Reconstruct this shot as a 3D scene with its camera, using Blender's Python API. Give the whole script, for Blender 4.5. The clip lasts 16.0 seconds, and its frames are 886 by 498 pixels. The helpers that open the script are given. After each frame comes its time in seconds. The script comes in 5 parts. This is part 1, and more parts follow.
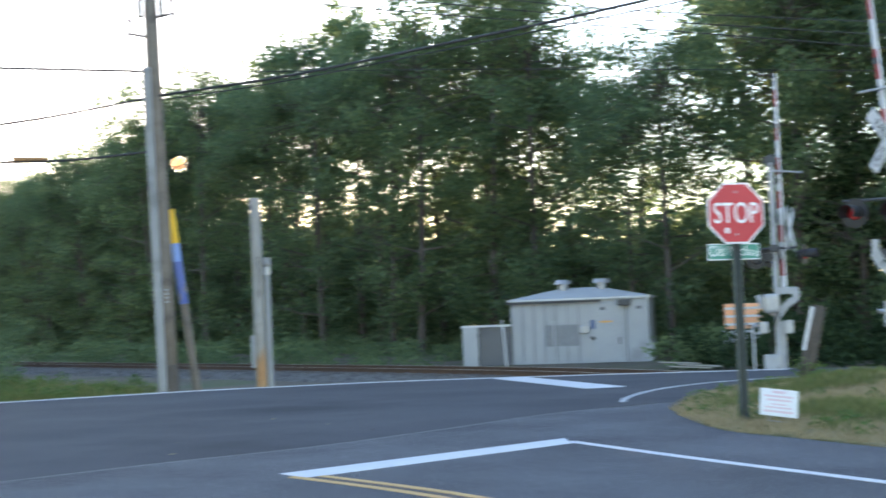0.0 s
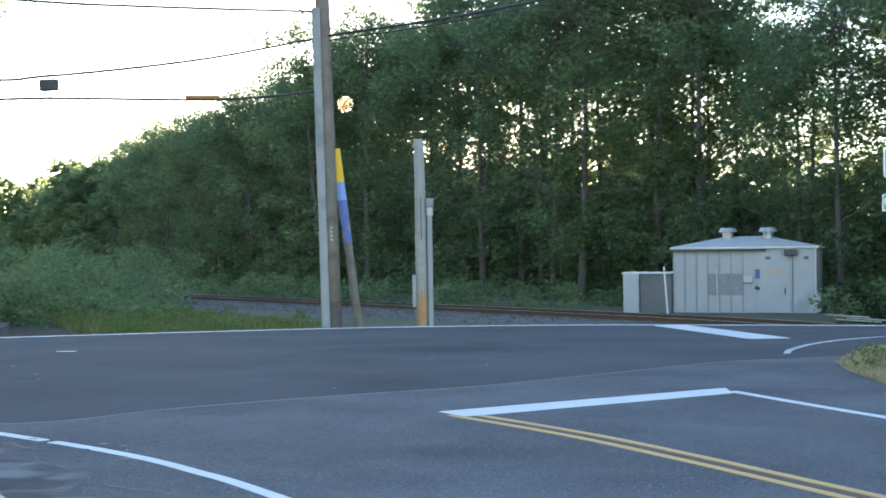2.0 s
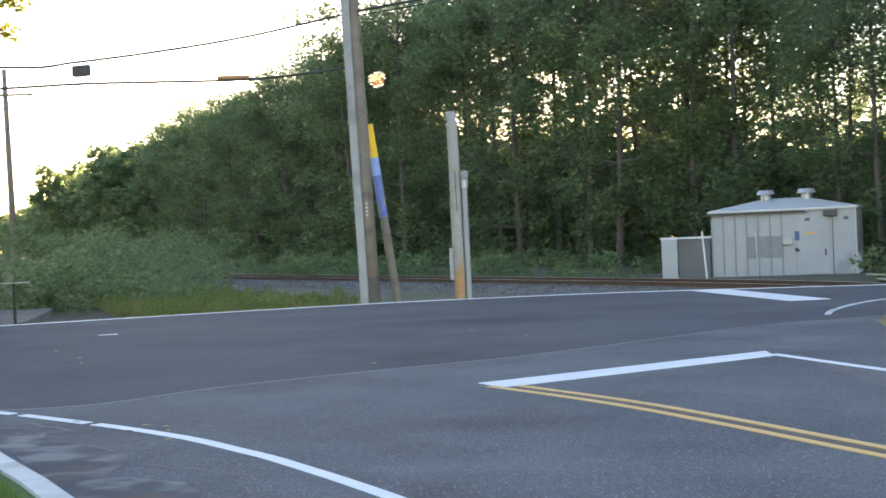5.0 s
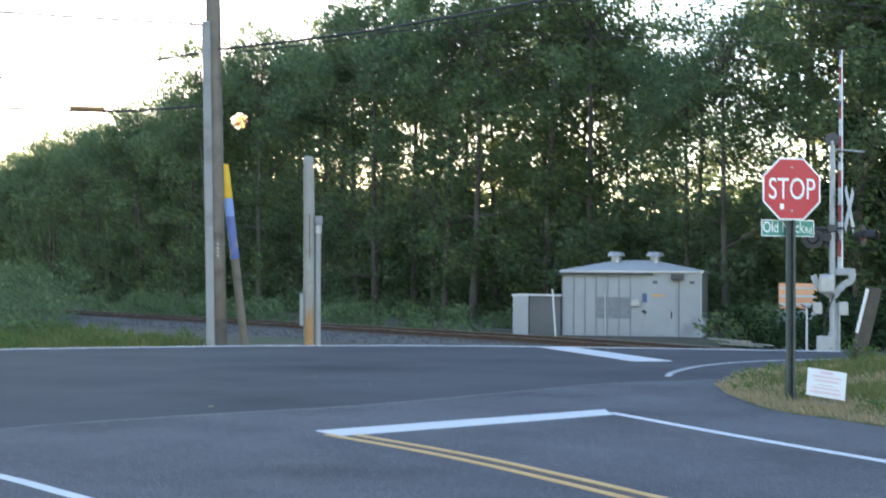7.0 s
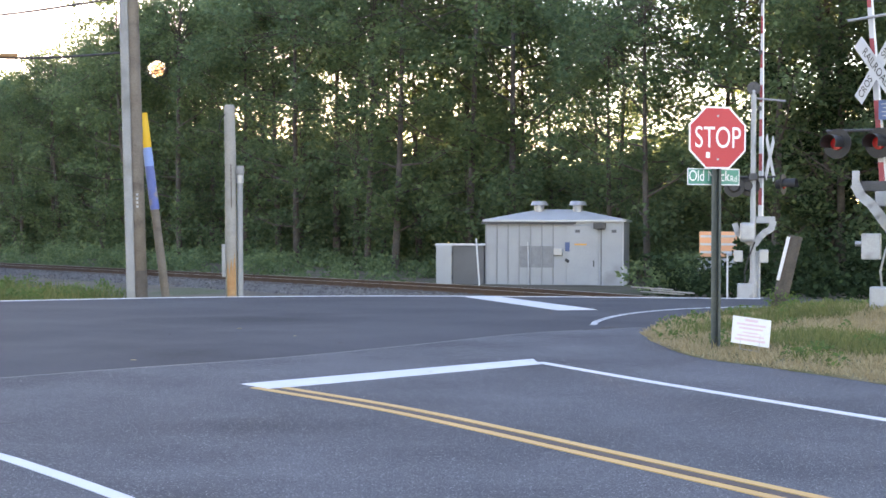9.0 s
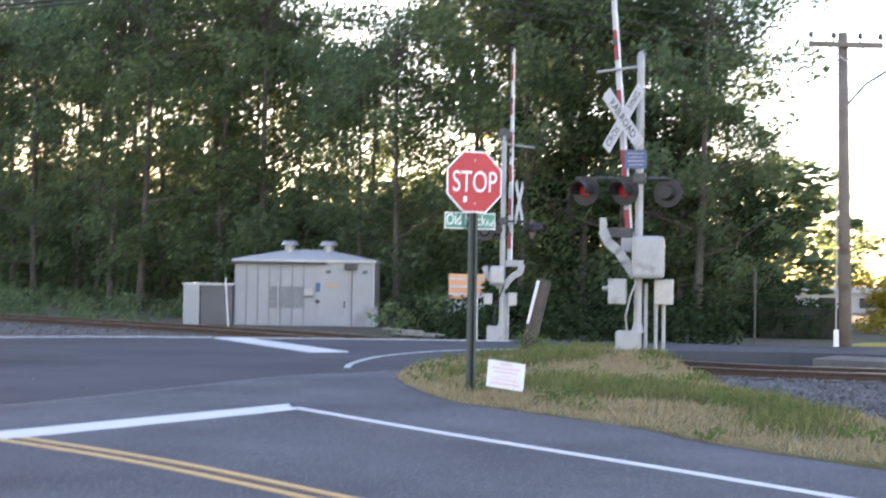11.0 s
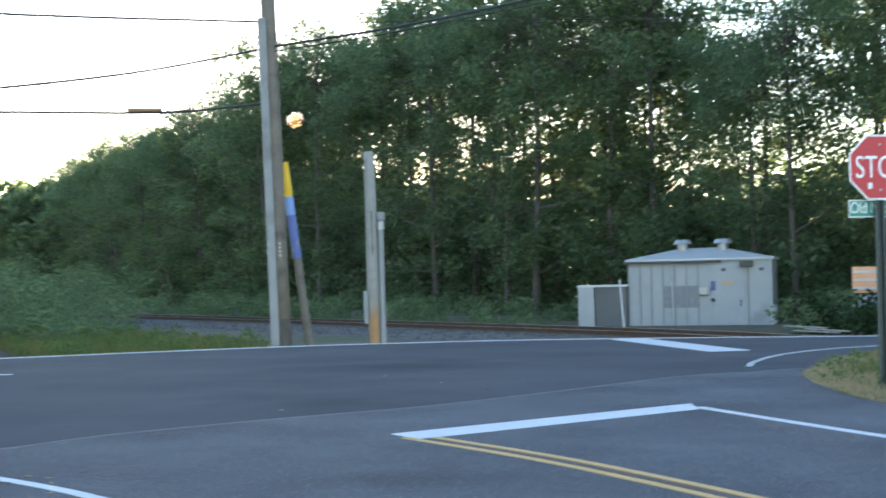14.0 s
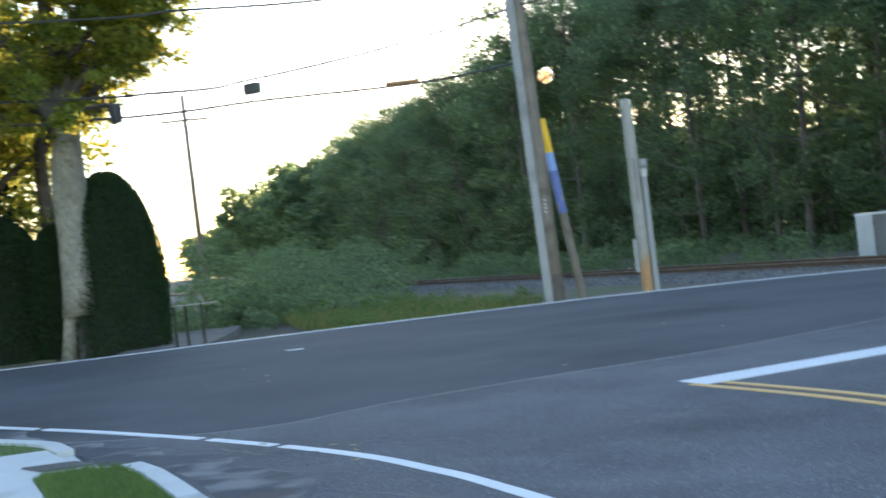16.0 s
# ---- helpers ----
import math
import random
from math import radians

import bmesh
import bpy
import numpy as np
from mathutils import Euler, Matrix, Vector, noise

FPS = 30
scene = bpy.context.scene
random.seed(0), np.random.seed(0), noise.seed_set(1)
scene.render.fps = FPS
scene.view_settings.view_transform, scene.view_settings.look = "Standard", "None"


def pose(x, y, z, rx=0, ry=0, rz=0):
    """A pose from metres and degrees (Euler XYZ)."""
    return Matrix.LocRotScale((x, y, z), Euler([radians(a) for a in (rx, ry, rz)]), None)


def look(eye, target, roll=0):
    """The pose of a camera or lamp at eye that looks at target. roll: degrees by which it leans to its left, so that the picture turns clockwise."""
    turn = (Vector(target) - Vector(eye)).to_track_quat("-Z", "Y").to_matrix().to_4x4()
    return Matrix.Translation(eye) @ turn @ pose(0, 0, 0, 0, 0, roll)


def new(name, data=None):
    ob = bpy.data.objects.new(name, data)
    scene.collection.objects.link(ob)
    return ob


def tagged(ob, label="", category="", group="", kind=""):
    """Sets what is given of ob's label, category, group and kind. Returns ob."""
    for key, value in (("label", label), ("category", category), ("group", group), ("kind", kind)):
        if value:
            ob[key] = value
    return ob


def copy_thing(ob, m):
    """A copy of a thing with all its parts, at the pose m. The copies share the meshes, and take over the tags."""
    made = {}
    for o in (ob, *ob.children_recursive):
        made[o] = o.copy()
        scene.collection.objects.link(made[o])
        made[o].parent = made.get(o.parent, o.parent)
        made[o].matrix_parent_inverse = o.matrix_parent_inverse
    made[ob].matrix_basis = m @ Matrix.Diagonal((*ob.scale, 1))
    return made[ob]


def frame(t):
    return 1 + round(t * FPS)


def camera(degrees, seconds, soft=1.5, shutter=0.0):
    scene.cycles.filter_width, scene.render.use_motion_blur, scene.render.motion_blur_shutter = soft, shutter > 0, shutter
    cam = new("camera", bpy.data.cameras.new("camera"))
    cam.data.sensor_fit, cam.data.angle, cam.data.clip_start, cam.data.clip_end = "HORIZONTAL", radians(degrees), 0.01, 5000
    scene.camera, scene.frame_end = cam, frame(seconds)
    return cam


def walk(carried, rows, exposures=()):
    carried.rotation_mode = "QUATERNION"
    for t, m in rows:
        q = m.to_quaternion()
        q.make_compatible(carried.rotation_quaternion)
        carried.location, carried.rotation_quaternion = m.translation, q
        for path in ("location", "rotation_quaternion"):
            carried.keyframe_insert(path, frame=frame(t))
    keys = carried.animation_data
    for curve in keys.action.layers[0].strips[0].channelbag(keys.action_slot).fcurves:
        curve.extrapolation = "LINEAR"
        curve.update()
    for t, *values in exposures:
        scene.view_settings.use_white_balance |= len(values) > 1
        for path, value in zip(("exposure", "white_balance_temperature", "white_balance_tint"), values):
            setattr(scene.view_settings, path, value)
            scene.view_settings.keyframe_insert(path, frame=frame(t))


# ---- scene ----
def eye_pose(x, y, z, yaw, pitch, roll):
    return pose(x, y, z, 90 + pitch, 0, yaw) @ pose(0, 0, 0, 0, 0, roll)


cam = camera(36.84, 16.0, soft=1.6, shutter=0.4)
PATH = [
    (0, 0.143, -0.324, 1.483, 17.026, 2.828, -2.076),
    (0.5, 0.116, -0.324, 1.482, 23.369, 2.459, -0.486),
    (1, 0.109, -0.305, 1.477, 24.314, 1.822, 0.208),
    (1.5, 0.131, -0.314, 1.470, 23.574, 1.124, 0.410),
    (2, 0.123, -0.314, 1.474, 24.001, 0.542, -0.487),
    (2.5, 0.114, -0.314, 1.471, 26.353, -0.009, -2.536),
    (3, 0.075, -0.272, 1.462, 28.356, -0.732, -2.888),
    (3.2, 0.070, -0.265, 1.455, 28.620, -0.936, -2.708),
    (5.3, 0.149, -0.289, 1.467, 24.563, -0.686, -2.175),
    (5.5, 0.147, -0.302, 1.468, 23.264, -0.845, -2.175),
    (6, 0.129, -0.261, 1.467, 16.667, 1.512, -3.243),
    (6.5, 0.150, -0.173, 1.462, 21.018, 4.234, -2.395),
    (7, 0.202, -0.128, 1.443, 19.485, 1.437, 0.441),
    (7.5, 0.167, -0.126, 1.441, 17.294, -0.001, -0.847),
    (8, 0.092, -0.114, 1.442, 16.830, -0.817, -1.064),
    (8.2, 0.091, -0.110, 1.442, 16.632, -0.737, -0.666),
    (10.3, 0.039, 0.213, 1.457, 12.581, -1.088, 3.722),
    (10.5, -0.009, 0.177, 1.457, 9.533, -0.881, 3.648),
    (11, -0.077, 0.271, 1.471, 5.252, 1.100, 0.916),
    (11.5, -0.169, 0.371, 1.478, 4.100, 5.224, -1.367),
    (12, -0.193, 0.378, 1.477, 5.196, 7.750, -0.975),
    (12.5, -0.232, 0.435, 1.481, 11.014, 7.802, 0.574),
    (13, -0.232, 0.433, 1.458, 18.320, 5.763, 2.080),
    (13.5, -0.191, 0.411, 1.444, 19.557, 2.936, 0.902),
    (14, -0.155, 0.354, 1.441, 21.954, 1.214, -1.174),
    (14.5, -0.171, 0.286, 1.448, 28.553, 1.241, -1.716),
    (15, -0.219, 0.297, 1.448, 33.288, 1.387, -1.583),
    (15.5, -0.207, 0.272, 1.456, 36.077, 1.330, -2.533),
    (15.7, -0.206, 0.276, 1.459, 36.152, 1.084, -3.713),
    (15.8, -0.205, 0.278, 1.461, 35.333, 0.716, -4.706),
    (16, -0.204, 0.281, 1.463, 33.363, -0.076, -6.281),
]
EXPOSURES = [(0, 2.9, 7700, 24), (1.5, 2.85, 7300, 20), (3.2, 2.9, 8000, 23), (5.5, 3.05, 8900, 28), (6.5, 3.15, 8400, 26), (7, 2.9, 7800, 25), (8, 3.25, 8800, 34), (10.5, 3.3, 8800, 40), (11, 3.2, 8700, 41),
             (11.5, 2.9, 7400, 22), (12, 2.6, 5700, 13), (12.5, 2.55, 4800, 8), (13, 2.5, 4700, 8), (13.5, 2.35, 5700, 12), (14, 2.85, 7500, 20), (14.5, 2.9, 7500, 19), (15.5, 2.8, 7600, 20), (16, 2.8, 7700, 20)]
walk(cam, [(r[0], eye_pose(*r[1:])) for r in PATH], EXPOSURES)

# ---- daylight ----
SUN_BEARING, SUN_HEIGHT = 28.2, 6.8
world = bpy.data.worlds.new("evening_sky")
scene.world = world
world.use_nodes = True
wn, wl = world.node_tree.nodes, world.node_tree.links
sky = wn.new("ShaderNodeTexSky")
sky.sky_type, sky.sun_disc = "NISHITA", False
sky.sun_elevation, sky.sun_rotation = radians(SUN_HEIGHT), radians(360 - SUN_BEARING)
sky.air_density, sky.dust_density, sky.ozone_density = 1.0, 0.15, 2.5
wl.new(sky.outputs[0], wn["Background"].inputs[0])
wn["Background"].inputs[1].default_value = 0.15
sun_way = Vector((-math.sin(radians(SUN_BEARING)) * math.cos(radians(SUN_HEIGHT)), math.cos(radians(SUN_BEARING)) * math.cos(radians(SUN_HEIGHT)), math.sin(radians(SUN_HEIGHT))))
sun = new("sun", bpy.data.lights.new("sun", "SUN"))
sun.data.energy, sun.data.angle, sun.data.color = 5.0, radians(0.6), (1.0, 0.80, 0.55)
sun.matrix_world = look(sun_way * 100, (0, 0, 0))


# ---- materials ----
def mat(name, a, b, scale=8.0, rough=0.8, metal=0.0, bump=0.2, fine=60.0, bump_size=0.01, stain=None, island=0.0):
    """Two-scale noise between colours a and b, with fine relief."""
    m = bpy.data.materials.new(name)
    m.use_nodes = True
    n, l = m.node_tree.nodes, m.node_tree.links
    p = n["Principled BSDF"]
    tc = n.new("ShaderNodeTexCoord")
    n1, n2, mix, ramp = n.new("ShaderNodeTexNoise"), n.new("ShaderNodeTexNoise"), n.new("ShaderNodeMix"), n.new("ShaderNodeMapRange")
    n1.inputs["Scale"].default_value, n1.inputs["Detail"].default_value = scale, 5
    n2.inputs["Scale"].default_value, n2.inputs["Detail"].default_value = fine, 4
    l.new(tc.outputs["Object"], n1.inputs["Vector"]); l.new(tc.outputs["Object"], n2.inputs["Vector"])
    add = n.new("ShaderNodeMath"); add.operation = "ADD"
    l.new(n1.outputs["Fac"], add.inputs[0]); l.new(n2.outputs["Fac"], add.inputs[1])
    ramp.inputs["From Min"].default_value, ramp.inputs["From Max"].default_value = 0.7, 1.3
    l.new(add.outputs[0], ramp.inputs["Value"])
    mix.data_type = "RGBA"
    mix.inputs[6].default_value, mix.inputs[7].default_value = (*a, 1), (*b, 1)
    l.new(ramp.outputs[0], mix.inputs[0])
    out = mix.outputs[2]
    for col, sc, lo in ([] if not stain else stain if isinstance(stain, list) else [stain]):
        n3, r3, m3 = n.new("ShaderNodeTexNoise"), n.new("ShaderNodeMapRange"), n.new("ShaderNodeMix")
        n3.inputs["Scale"].default_value, n3.inputs["Detail"].default_value = sc, 6
        l.new(tc.outputs["Object"], n3.inputs["Vector"])
        r3.inputs["From Min"].default_value, r3.inputs["From Max"].default_value = lo, lo + 0.12
        l.new(n3.outputs["Fac"], r3.inputs["Value"])
        m3.data_type = "RGBA"; m3.inputs[7].default_value = (*col, 1)
        l.new(out, m3.inputs[6]); l.new(r3.outputs[0], m3.inputs[0]); out = m3.outputs[2]
    if island:
        g, hs, r4 = n.new("ShaderNodeNewGeometry"), n.new("ShaderNodeHueSaturation"), n.new("ShaderNodeMapRange")
        r4.inputs["To Min"].default_value, r4.inputs["To Max"].default_value = 1 - island, 1 + island
        l.new(g.outputs["Random Per Island"], r4.inputs["Value"]); l.new(r4.outputs[0], hs.inputs["Value"]); l.new(out, hs.inputs["Color"]); out = hs.outputs[0]
    l.new(out, p.inputs["Base Color"])
    p.inputs["Roughness"].default_value, p.inputs["Metallic"].default_value = rough, metal
    if bump:
        bm_ = n.new("ShaderNodeBump")
        bm_.inputs["Strength"].default_value, bm_.inputs["Distance"].default_value = bump, bump_size
        l.new(n2.outputs["Fac"], bm_.inputs["Height"]); l.new(bm_.outputs[0], p.inputs["Normal"])
    return m


def leaf_mat(name, a, b, glow, rough=0.62, gloss=0.22):
    """Leaves: diffuse and translucent, each leaf a little different."""
    m = bpy.data.materials.new(name)
    m.use_nodes = True
    n, l = m.node_tree.nodes, m.node_tree.links
    p, o = n["Principled BSDF"], n["Material Output"]
    g, mix, tr, ms = n.new("ShaderNodeNewGeometry"), n.new("ShaderNodeMix"), n.new("ShaderNodeBsdfTranslucent"), n.new("ShaderNodeMixShader")
    mix.data_type = "RGBA"
    mix.inputs[6].default_value, mix.inputs[7].default_value = (*a, 1), (*b, 1)
    l.new(g.outputs["Random Per Island"], mix.inputs[0]); l.new(mix.outputs[2], p.inputs["Base Color"])
    hs = n.new("ShaderNodeHueSaturation"); hs.inputs["Value"].default_value = 1.9; hs.inputs["Hue"].default_value = 0.485
    l.new(mix.outputs[2], hs.inputs["Color"]); l.new(hs.outputs[0], tr.inputs["Color"])
    p.inputs["Roughness"].default_value, p.inputs["Specular IOR Level"].default_value = rough, gloss
    ms.inputs[0].default_value = glow
    l.new(p.outputs[0], ms.inputs[1]); l.new(tr.outputs[0], ms.inputs[2]); l.new(ms.outputs[0], o.inputs["Surface"])
    return m


def worn_paint(name, col, under, amount=0.62):
    return mat(name, col, tuple(c * 0.86 for c in col), 3.0, 0.7, 0, 0.25, 120, 0.004, stain=(under, 9.0, amount))


ASPHALT = mat("asphalt_new", (0.052, 0.055, 0.061), (0.092, 0.097, 0.106), 0.35, 0.92, 0, 0.5, 90, 0.006, stain=[((0.045, 0.047, 0.052), 0.18, 0.55), ((0.16, 0.16, 0.165), 55.0, 0.64)])
ASPHALT_OLD = mat("asphalt_old", (0.045, 0.048, 0.054), (0.13, 0.135, 0.145), 0.5, 0.85, 0, 0.9, 70, 0.008, stain=[((0.058, 0.06, 0.064), 0.4, 0.55), ((0.36, 0.36, 0.37), 75.0, 0.585), ((0.015, 0.015, 0.016), 60.0, 0.60)])
SEAMMAT = mat("seam_pale", (0.12, 0.12, 0.125), (0.2, 0.2, 0.2), 4, 0.8)
SILT = mat("gutter_silt", (0.055, 0.057, 0.062), (0.10, 0.102, 0.105), 2.0, 0.95, 0, 0.6, 60, 0.01, stain=[((0.20, 0.19, 0.185), 1.6, 0.5), ((0.12, 0.085, 0.07), 1.1, 0.58)])
PAINT_W = worn_paint("road_paint_white", (0.62, 0.64, 0.66), (0.14, 0.145, 0.15), 0.66)
PAINT_Y = worn_paint("road_paint_yellow", (0.66, 0.375, 0.125), (0.16, 0.12, 0.08), 0.66)
RUSTY = mat("worn_brown_asphalt", (0.075, 0.05, 0.04), (0.11, 0.072, 0.058), 5, 0.85)
TAR = mat("seam_tar", (0.03, 0.03, 0.032), (0.05, 0.05, 0.052), 5, 0.6)
SOIL = mat("soil", (0.075, 0.06, 0.045), (0.13, 0.11, 0.08), 0.5, 0.95, 0, 0.6, 25, 0.03, stain=((0.06, 0.08, 0.03), 0.3, 0.5))
TURF = mat("turf", (0.10, 0.105, 0.04), (0.19, 0.175, 0.07), 1.2, 0.95, 0, 0.8, 45, 0.02, stain=((0.28, 0.22, 0.14), 0.7, 0.49))
LAWN = mat("lawn", (0.06, 0.105, 0.03), (0.10, 0.155, 0.045), 1.5, 0.95, 0, 0.8, 60, 0.02)
DRIVE = mat("gravel_drive", (0.085, 0.08, 0.075), (0.15, 0.14, 0.13), 1.0, 0.95, 0, 0.8, 30, 0.02)
BALLAST = mat("ballast", (0.065, 0.062, 0.06), (0.14, 0.135, 0.13), 3.0, 0.95, 0, 1.0, 14, 0.05, stain=((0.11, 0.08, 0.06), 0.6, 0.55))
STONE = mat("ballast_stone", (0.08, 0.078, 0.076), (0.17, 0.165, 0.16), 3.0, 0.95, 0, 0.3, 20, 0.01, island=0.5)
CONCRETE = mat("concrete", (0.42, 0.42, 0.41), (0.55, 0.55, 0.53), 1.6, 0.85, 0, 0.3, 80, 0.004, stain=((0.33, 0.32, 0.30), 1.1, 0.58))
RUST = mat("rail_rust", (0.07, 0.04, 0.03), (0.13, 0.075, 0.05), 6, 0.8, 0.2, 0.4, 60, 0.004)
RAILTOP = mat("rail_worn_steel", (0.35, 0.33, 0.31), (0.5, 0.48, 0.46), 6, 0.35, 0.9, 0.1)
TIE = mat("tie_timber", (0.06, 0.05, 0.042), (0.12, 0.10, 0.085), 5, 0.9, 0, 0.6, 40)
POLEWOOD = mat("pole_timber", (0.13, 0.105, 0.085), (0.22, 0.185, 0.15), 2.5, 0.85, 0, 0.6, 35, 0.01, stain=((0.08, 0.062, 0.05), 1.4, 0.55))
GREYWOOD = mat("weathered_timber", (0.23, 0.22, 0.20), (0.33, 0.315, 0.29), 2.5, 0.85, 0, 0.6, 35, 0.01, stain=((0.2, 0.18, 0.16), 1.6, 0.58))
RAWWOOD = mat("scraped_timber", (0.33, 0.16, 0.07), (0.42, 0.24, 0.12), 4, 0.85, 0, 0.6, 35, 0.01, stain=((0.2, 0.14, 0.1), 2.0, 0.58))
RISER = mat("riser_plastic", (0.22, 0.225, 0.225), (0.29, 0.295, 0.295), 2, 0.65, 0, 0.1, 40, 0.004, stain=((0.17, 0.17, 0.165), 0.8, 0.52))
GALV = mat("galvanised_steel", (0.30, 0.31, 0.32), (0.40, 0.41, 0.42), 7, 0.45, 0.55, 0.1, 50, 0.003)
ALU = mat("aluminium_paint", (0.28, 0.295, 0.305), (0.37, 0.385, 0.395), 4, 0.5, 0.2, 0.1, 50, 0.003, stain=((0.20, 0.20, 0.20), 2.5, 0.58))
DARKSTEEL = mat("dark_steel", (0.05, 0.052, 0.055), (0.09, 0.092, 0.095), 6, 0.6, 0.4, 0.1, 50, 0.003)
GREENPOST = mat("green_post_steel", (0.045, 0.06, 0.055), (0.085, 0.10, 0.095), 8, 0.6, 0.3, 0.15, 50, 0.003)
BLACK = mat("black_plastic", (0.012, 0.012, 0.013), (0.025, 0.025, 0.026), 6, 0.5, 0, 0.05)
CABLE = mat("cable_black", (0.02, 0.02, 0.022), (0.035, 0.035, 0.037), 6, 0.6, 0, 0)
SHEDGREY = mat("shed_paint", (0.29, 0.305, 0.315), (0.36, 0.375, 0.385), 1.2, 0.6, 0.1, 0.1, 40, 0.003, stain=((0.25, 0.26, 0.265), 0.9, 0.58))
SHEDPATCH = mat("shed_patch_paint", (0.16, 0.17, 0.18), (0.24, 0.25, 0.26), 4.5, 0.6, 0.1, 0.1, 40, 0.003)
SHEDROOF = mat("shed_roof", (0.42, 0.44, 0.46), (0.52, 0.54, 0.56), 1.5, 0.5, 0.3, 0.1, 40, 0.003)
CABINET = mat("cabinet_steel", (0.08, 0.085, 0.092), (0.115, 0.12, 0.13), 1.2, 0.55, 0.2, 0.1, 40, 0.003)
# arm colours carry shade: a darker red and a greyed white
ARMRED = mat("arm_red", (0.30, 0.03, 0.045), (0.38, 0.05, 0.06), 6, 0.5, 0, 0.05, stain=((0.25, 0.12, 0.12), 2.0, 0.6))
ARMGREY = mat("arm_grey", (0.42, 0.43, 0.45), (0.52, 0.53, 0.55), 6, 0.55, 0, 0.05)
RED = mat("sign_red", (0.52, 0.025, 0.035), (0.58, 0.035, 0.045), 3, 0.45, 0, 0.0)
BUCK = mat("crossbuck_white", (0.46, 0.48, 0.50), (0.56, 0.58, 0.60), 3, 0.6, 0, 0.05, stain=((0.36, 0.37, 0.38), 2.0, 0.56))
WHITE = mat("sign_white", (0.74, 0.75, 0.76), (0.82, 0.82, 0.83), 3, 0.5, 0, 0.0)
GREEN = mat("sign_green", (0.02, 0.22, 0.16), (0.03, 0.27, 0.2), 3, 0.45, 0, 0.0)
BLUE = mat("sign_blue", (0.045, 0.085, 0.19), (0.06, 0.11, 0.23), 3, 0.5, 0, 0.0)
VIVIDBLUE = mat("band_blue", (0.08, 0.13, 0.36), (0.15, 0.20, 0.42), 3, 0.7, 0, 0.1, stain=((0.24, 0.22, 0.24), 3.5, 0.52))
PALEBLUE = mat("band_pale_blue", (0.17, 0.30, 0.60), (0.25, 0.38, 0.66), 3, 0.6, 0, 0.1)
YELLOW = mat("band_yellow", (0.80, 0.42, 0.02), (0.86, 0.50, 0.04), 3, 0.6, 0, 0.1)
# orange holds the sunlight on the striped shape's side
SALMON = mat("sun_orange_side", (0.80, 0.33, 0.16), (0.85, 0.42, 0.24), 2, 0.6, 0, 0.0)
ORANGE = mat("label_orange", (0.7, 0.3, 0.06), (0.75, 0.36, 0.1), 3, 0.6, 0, 0.0)
PINK = mat("print_red", (0.70, 0.50, 0.56), (0.74, 0.58, 0.63), 3, 0.6, 0, 0.0)
CORFLUTE = mat("corflute_white", (0.70, 0.72, 0.76), (0.78, 0.80, 0.83), 3, 0.5, 0, 0.0)
BARK = mat("bark", (0.06, 0.05, 0.042), (0.13, 0.11, 0.095), 3, 0.95, 0, 0.9, 14, 0.03)
PALEBARK = mat("pale_bark", (0.15, 0.14, 0.11), (0.27, 0.25, 0.205), 2.2, 0.95, 0, 1.0, 9, 0.05, stain=((0.14, 0.125, 0.10), 3.0, 0.55))
LEAF_A = leaf_mat("oak_leaves", (0.058, 0.108, 0.055), (0.120, 0.172, 0.080), 0.62)
LEAF_B = leaf_mat("maple_leaves", (0.051, 0.100, 0.055), (0.105, 0.158, 0.078), 0.58)
# sunlight through the leaves is put into this golden colour
LEAF_SUNTINT = leaf_mat("sun_tinted_leaves", (0.10, 0.14, 0.03), (0.27, 0.24, 0.04), 0.8)
LEAF_STREET = leaf_mat("street_tree_leaves", (0.09, 0.14, 0.04), (0.24, 0.26, 0.05), 0.8)
LEAF_DARK = leaf_mat("dark_leaves", (0.018, 0.038, 0.017), (0.03, 0.056, 0.024), 0.2, 0.85, 0.1)
LEAF_WEED = leaf_mat("weed_leaves", (0.05, 0.10, 0.03), (0.10, 0.16, 0.05), 0.45)
BLADE = leaf_mat("grass_blades", (0.08, 0.105, 0.035), (0.17, 0.175, 0.065), 0.4)
STRAW = leaf_mat("dry_grass", (0.25, 0.19, 0.10), (0.38, 0.30, 0.17), 0.3)
LAWNBLADE = leaf_mat("lawn_blades", (0.06, 0.115, 0.03), (0.105, 0.17, 0.045), 0.4)
LENS = mat("red_lens", (0.45, 0.01, 0.012), (0.55, 0.015, 0.02), 3, 0.25, 0, 0)
WALLPALE = mat("far_building_wall", (0.45, 0.43, 0.42), (0.55, 0.53, 0.52), 0.5, 0.8, 0, 0.1)
GLASS = mat("window_dark", (0.03, 0.035, 0.04), (0.05, 0.055, 0.06), 1, 0.15, 0, 0)

for m_ in (ASPHALT, ASPHALT_OLD, SILT):
    m_.node_tree.nodes["Principled BSDF"].inputs["Specular IOR Level"].default_value = 0.2


# ---- building helpers ----
def mesh_of(bm, name):
    me = bpy.data.meshes.new(name)
    bmesh.ops.recalc_face_normals(bm, faces=bm.faces)
    bm.to_mesh(me)
    bm.free()
    return me


def part(name, bm, material, parent, label="", smooth=False):
    me = bm if isinstance(bm, bpy.types.Mesh) else mesh_of(bm, name)
    me.materials.append(material) if not me.materials else None
    if smooth:
        for f in me.polygons:
            f.use_smooth = True
    ob = new(name, me)
    ob.parent = parent
    if label:
        ob["label"] = label
    return ob


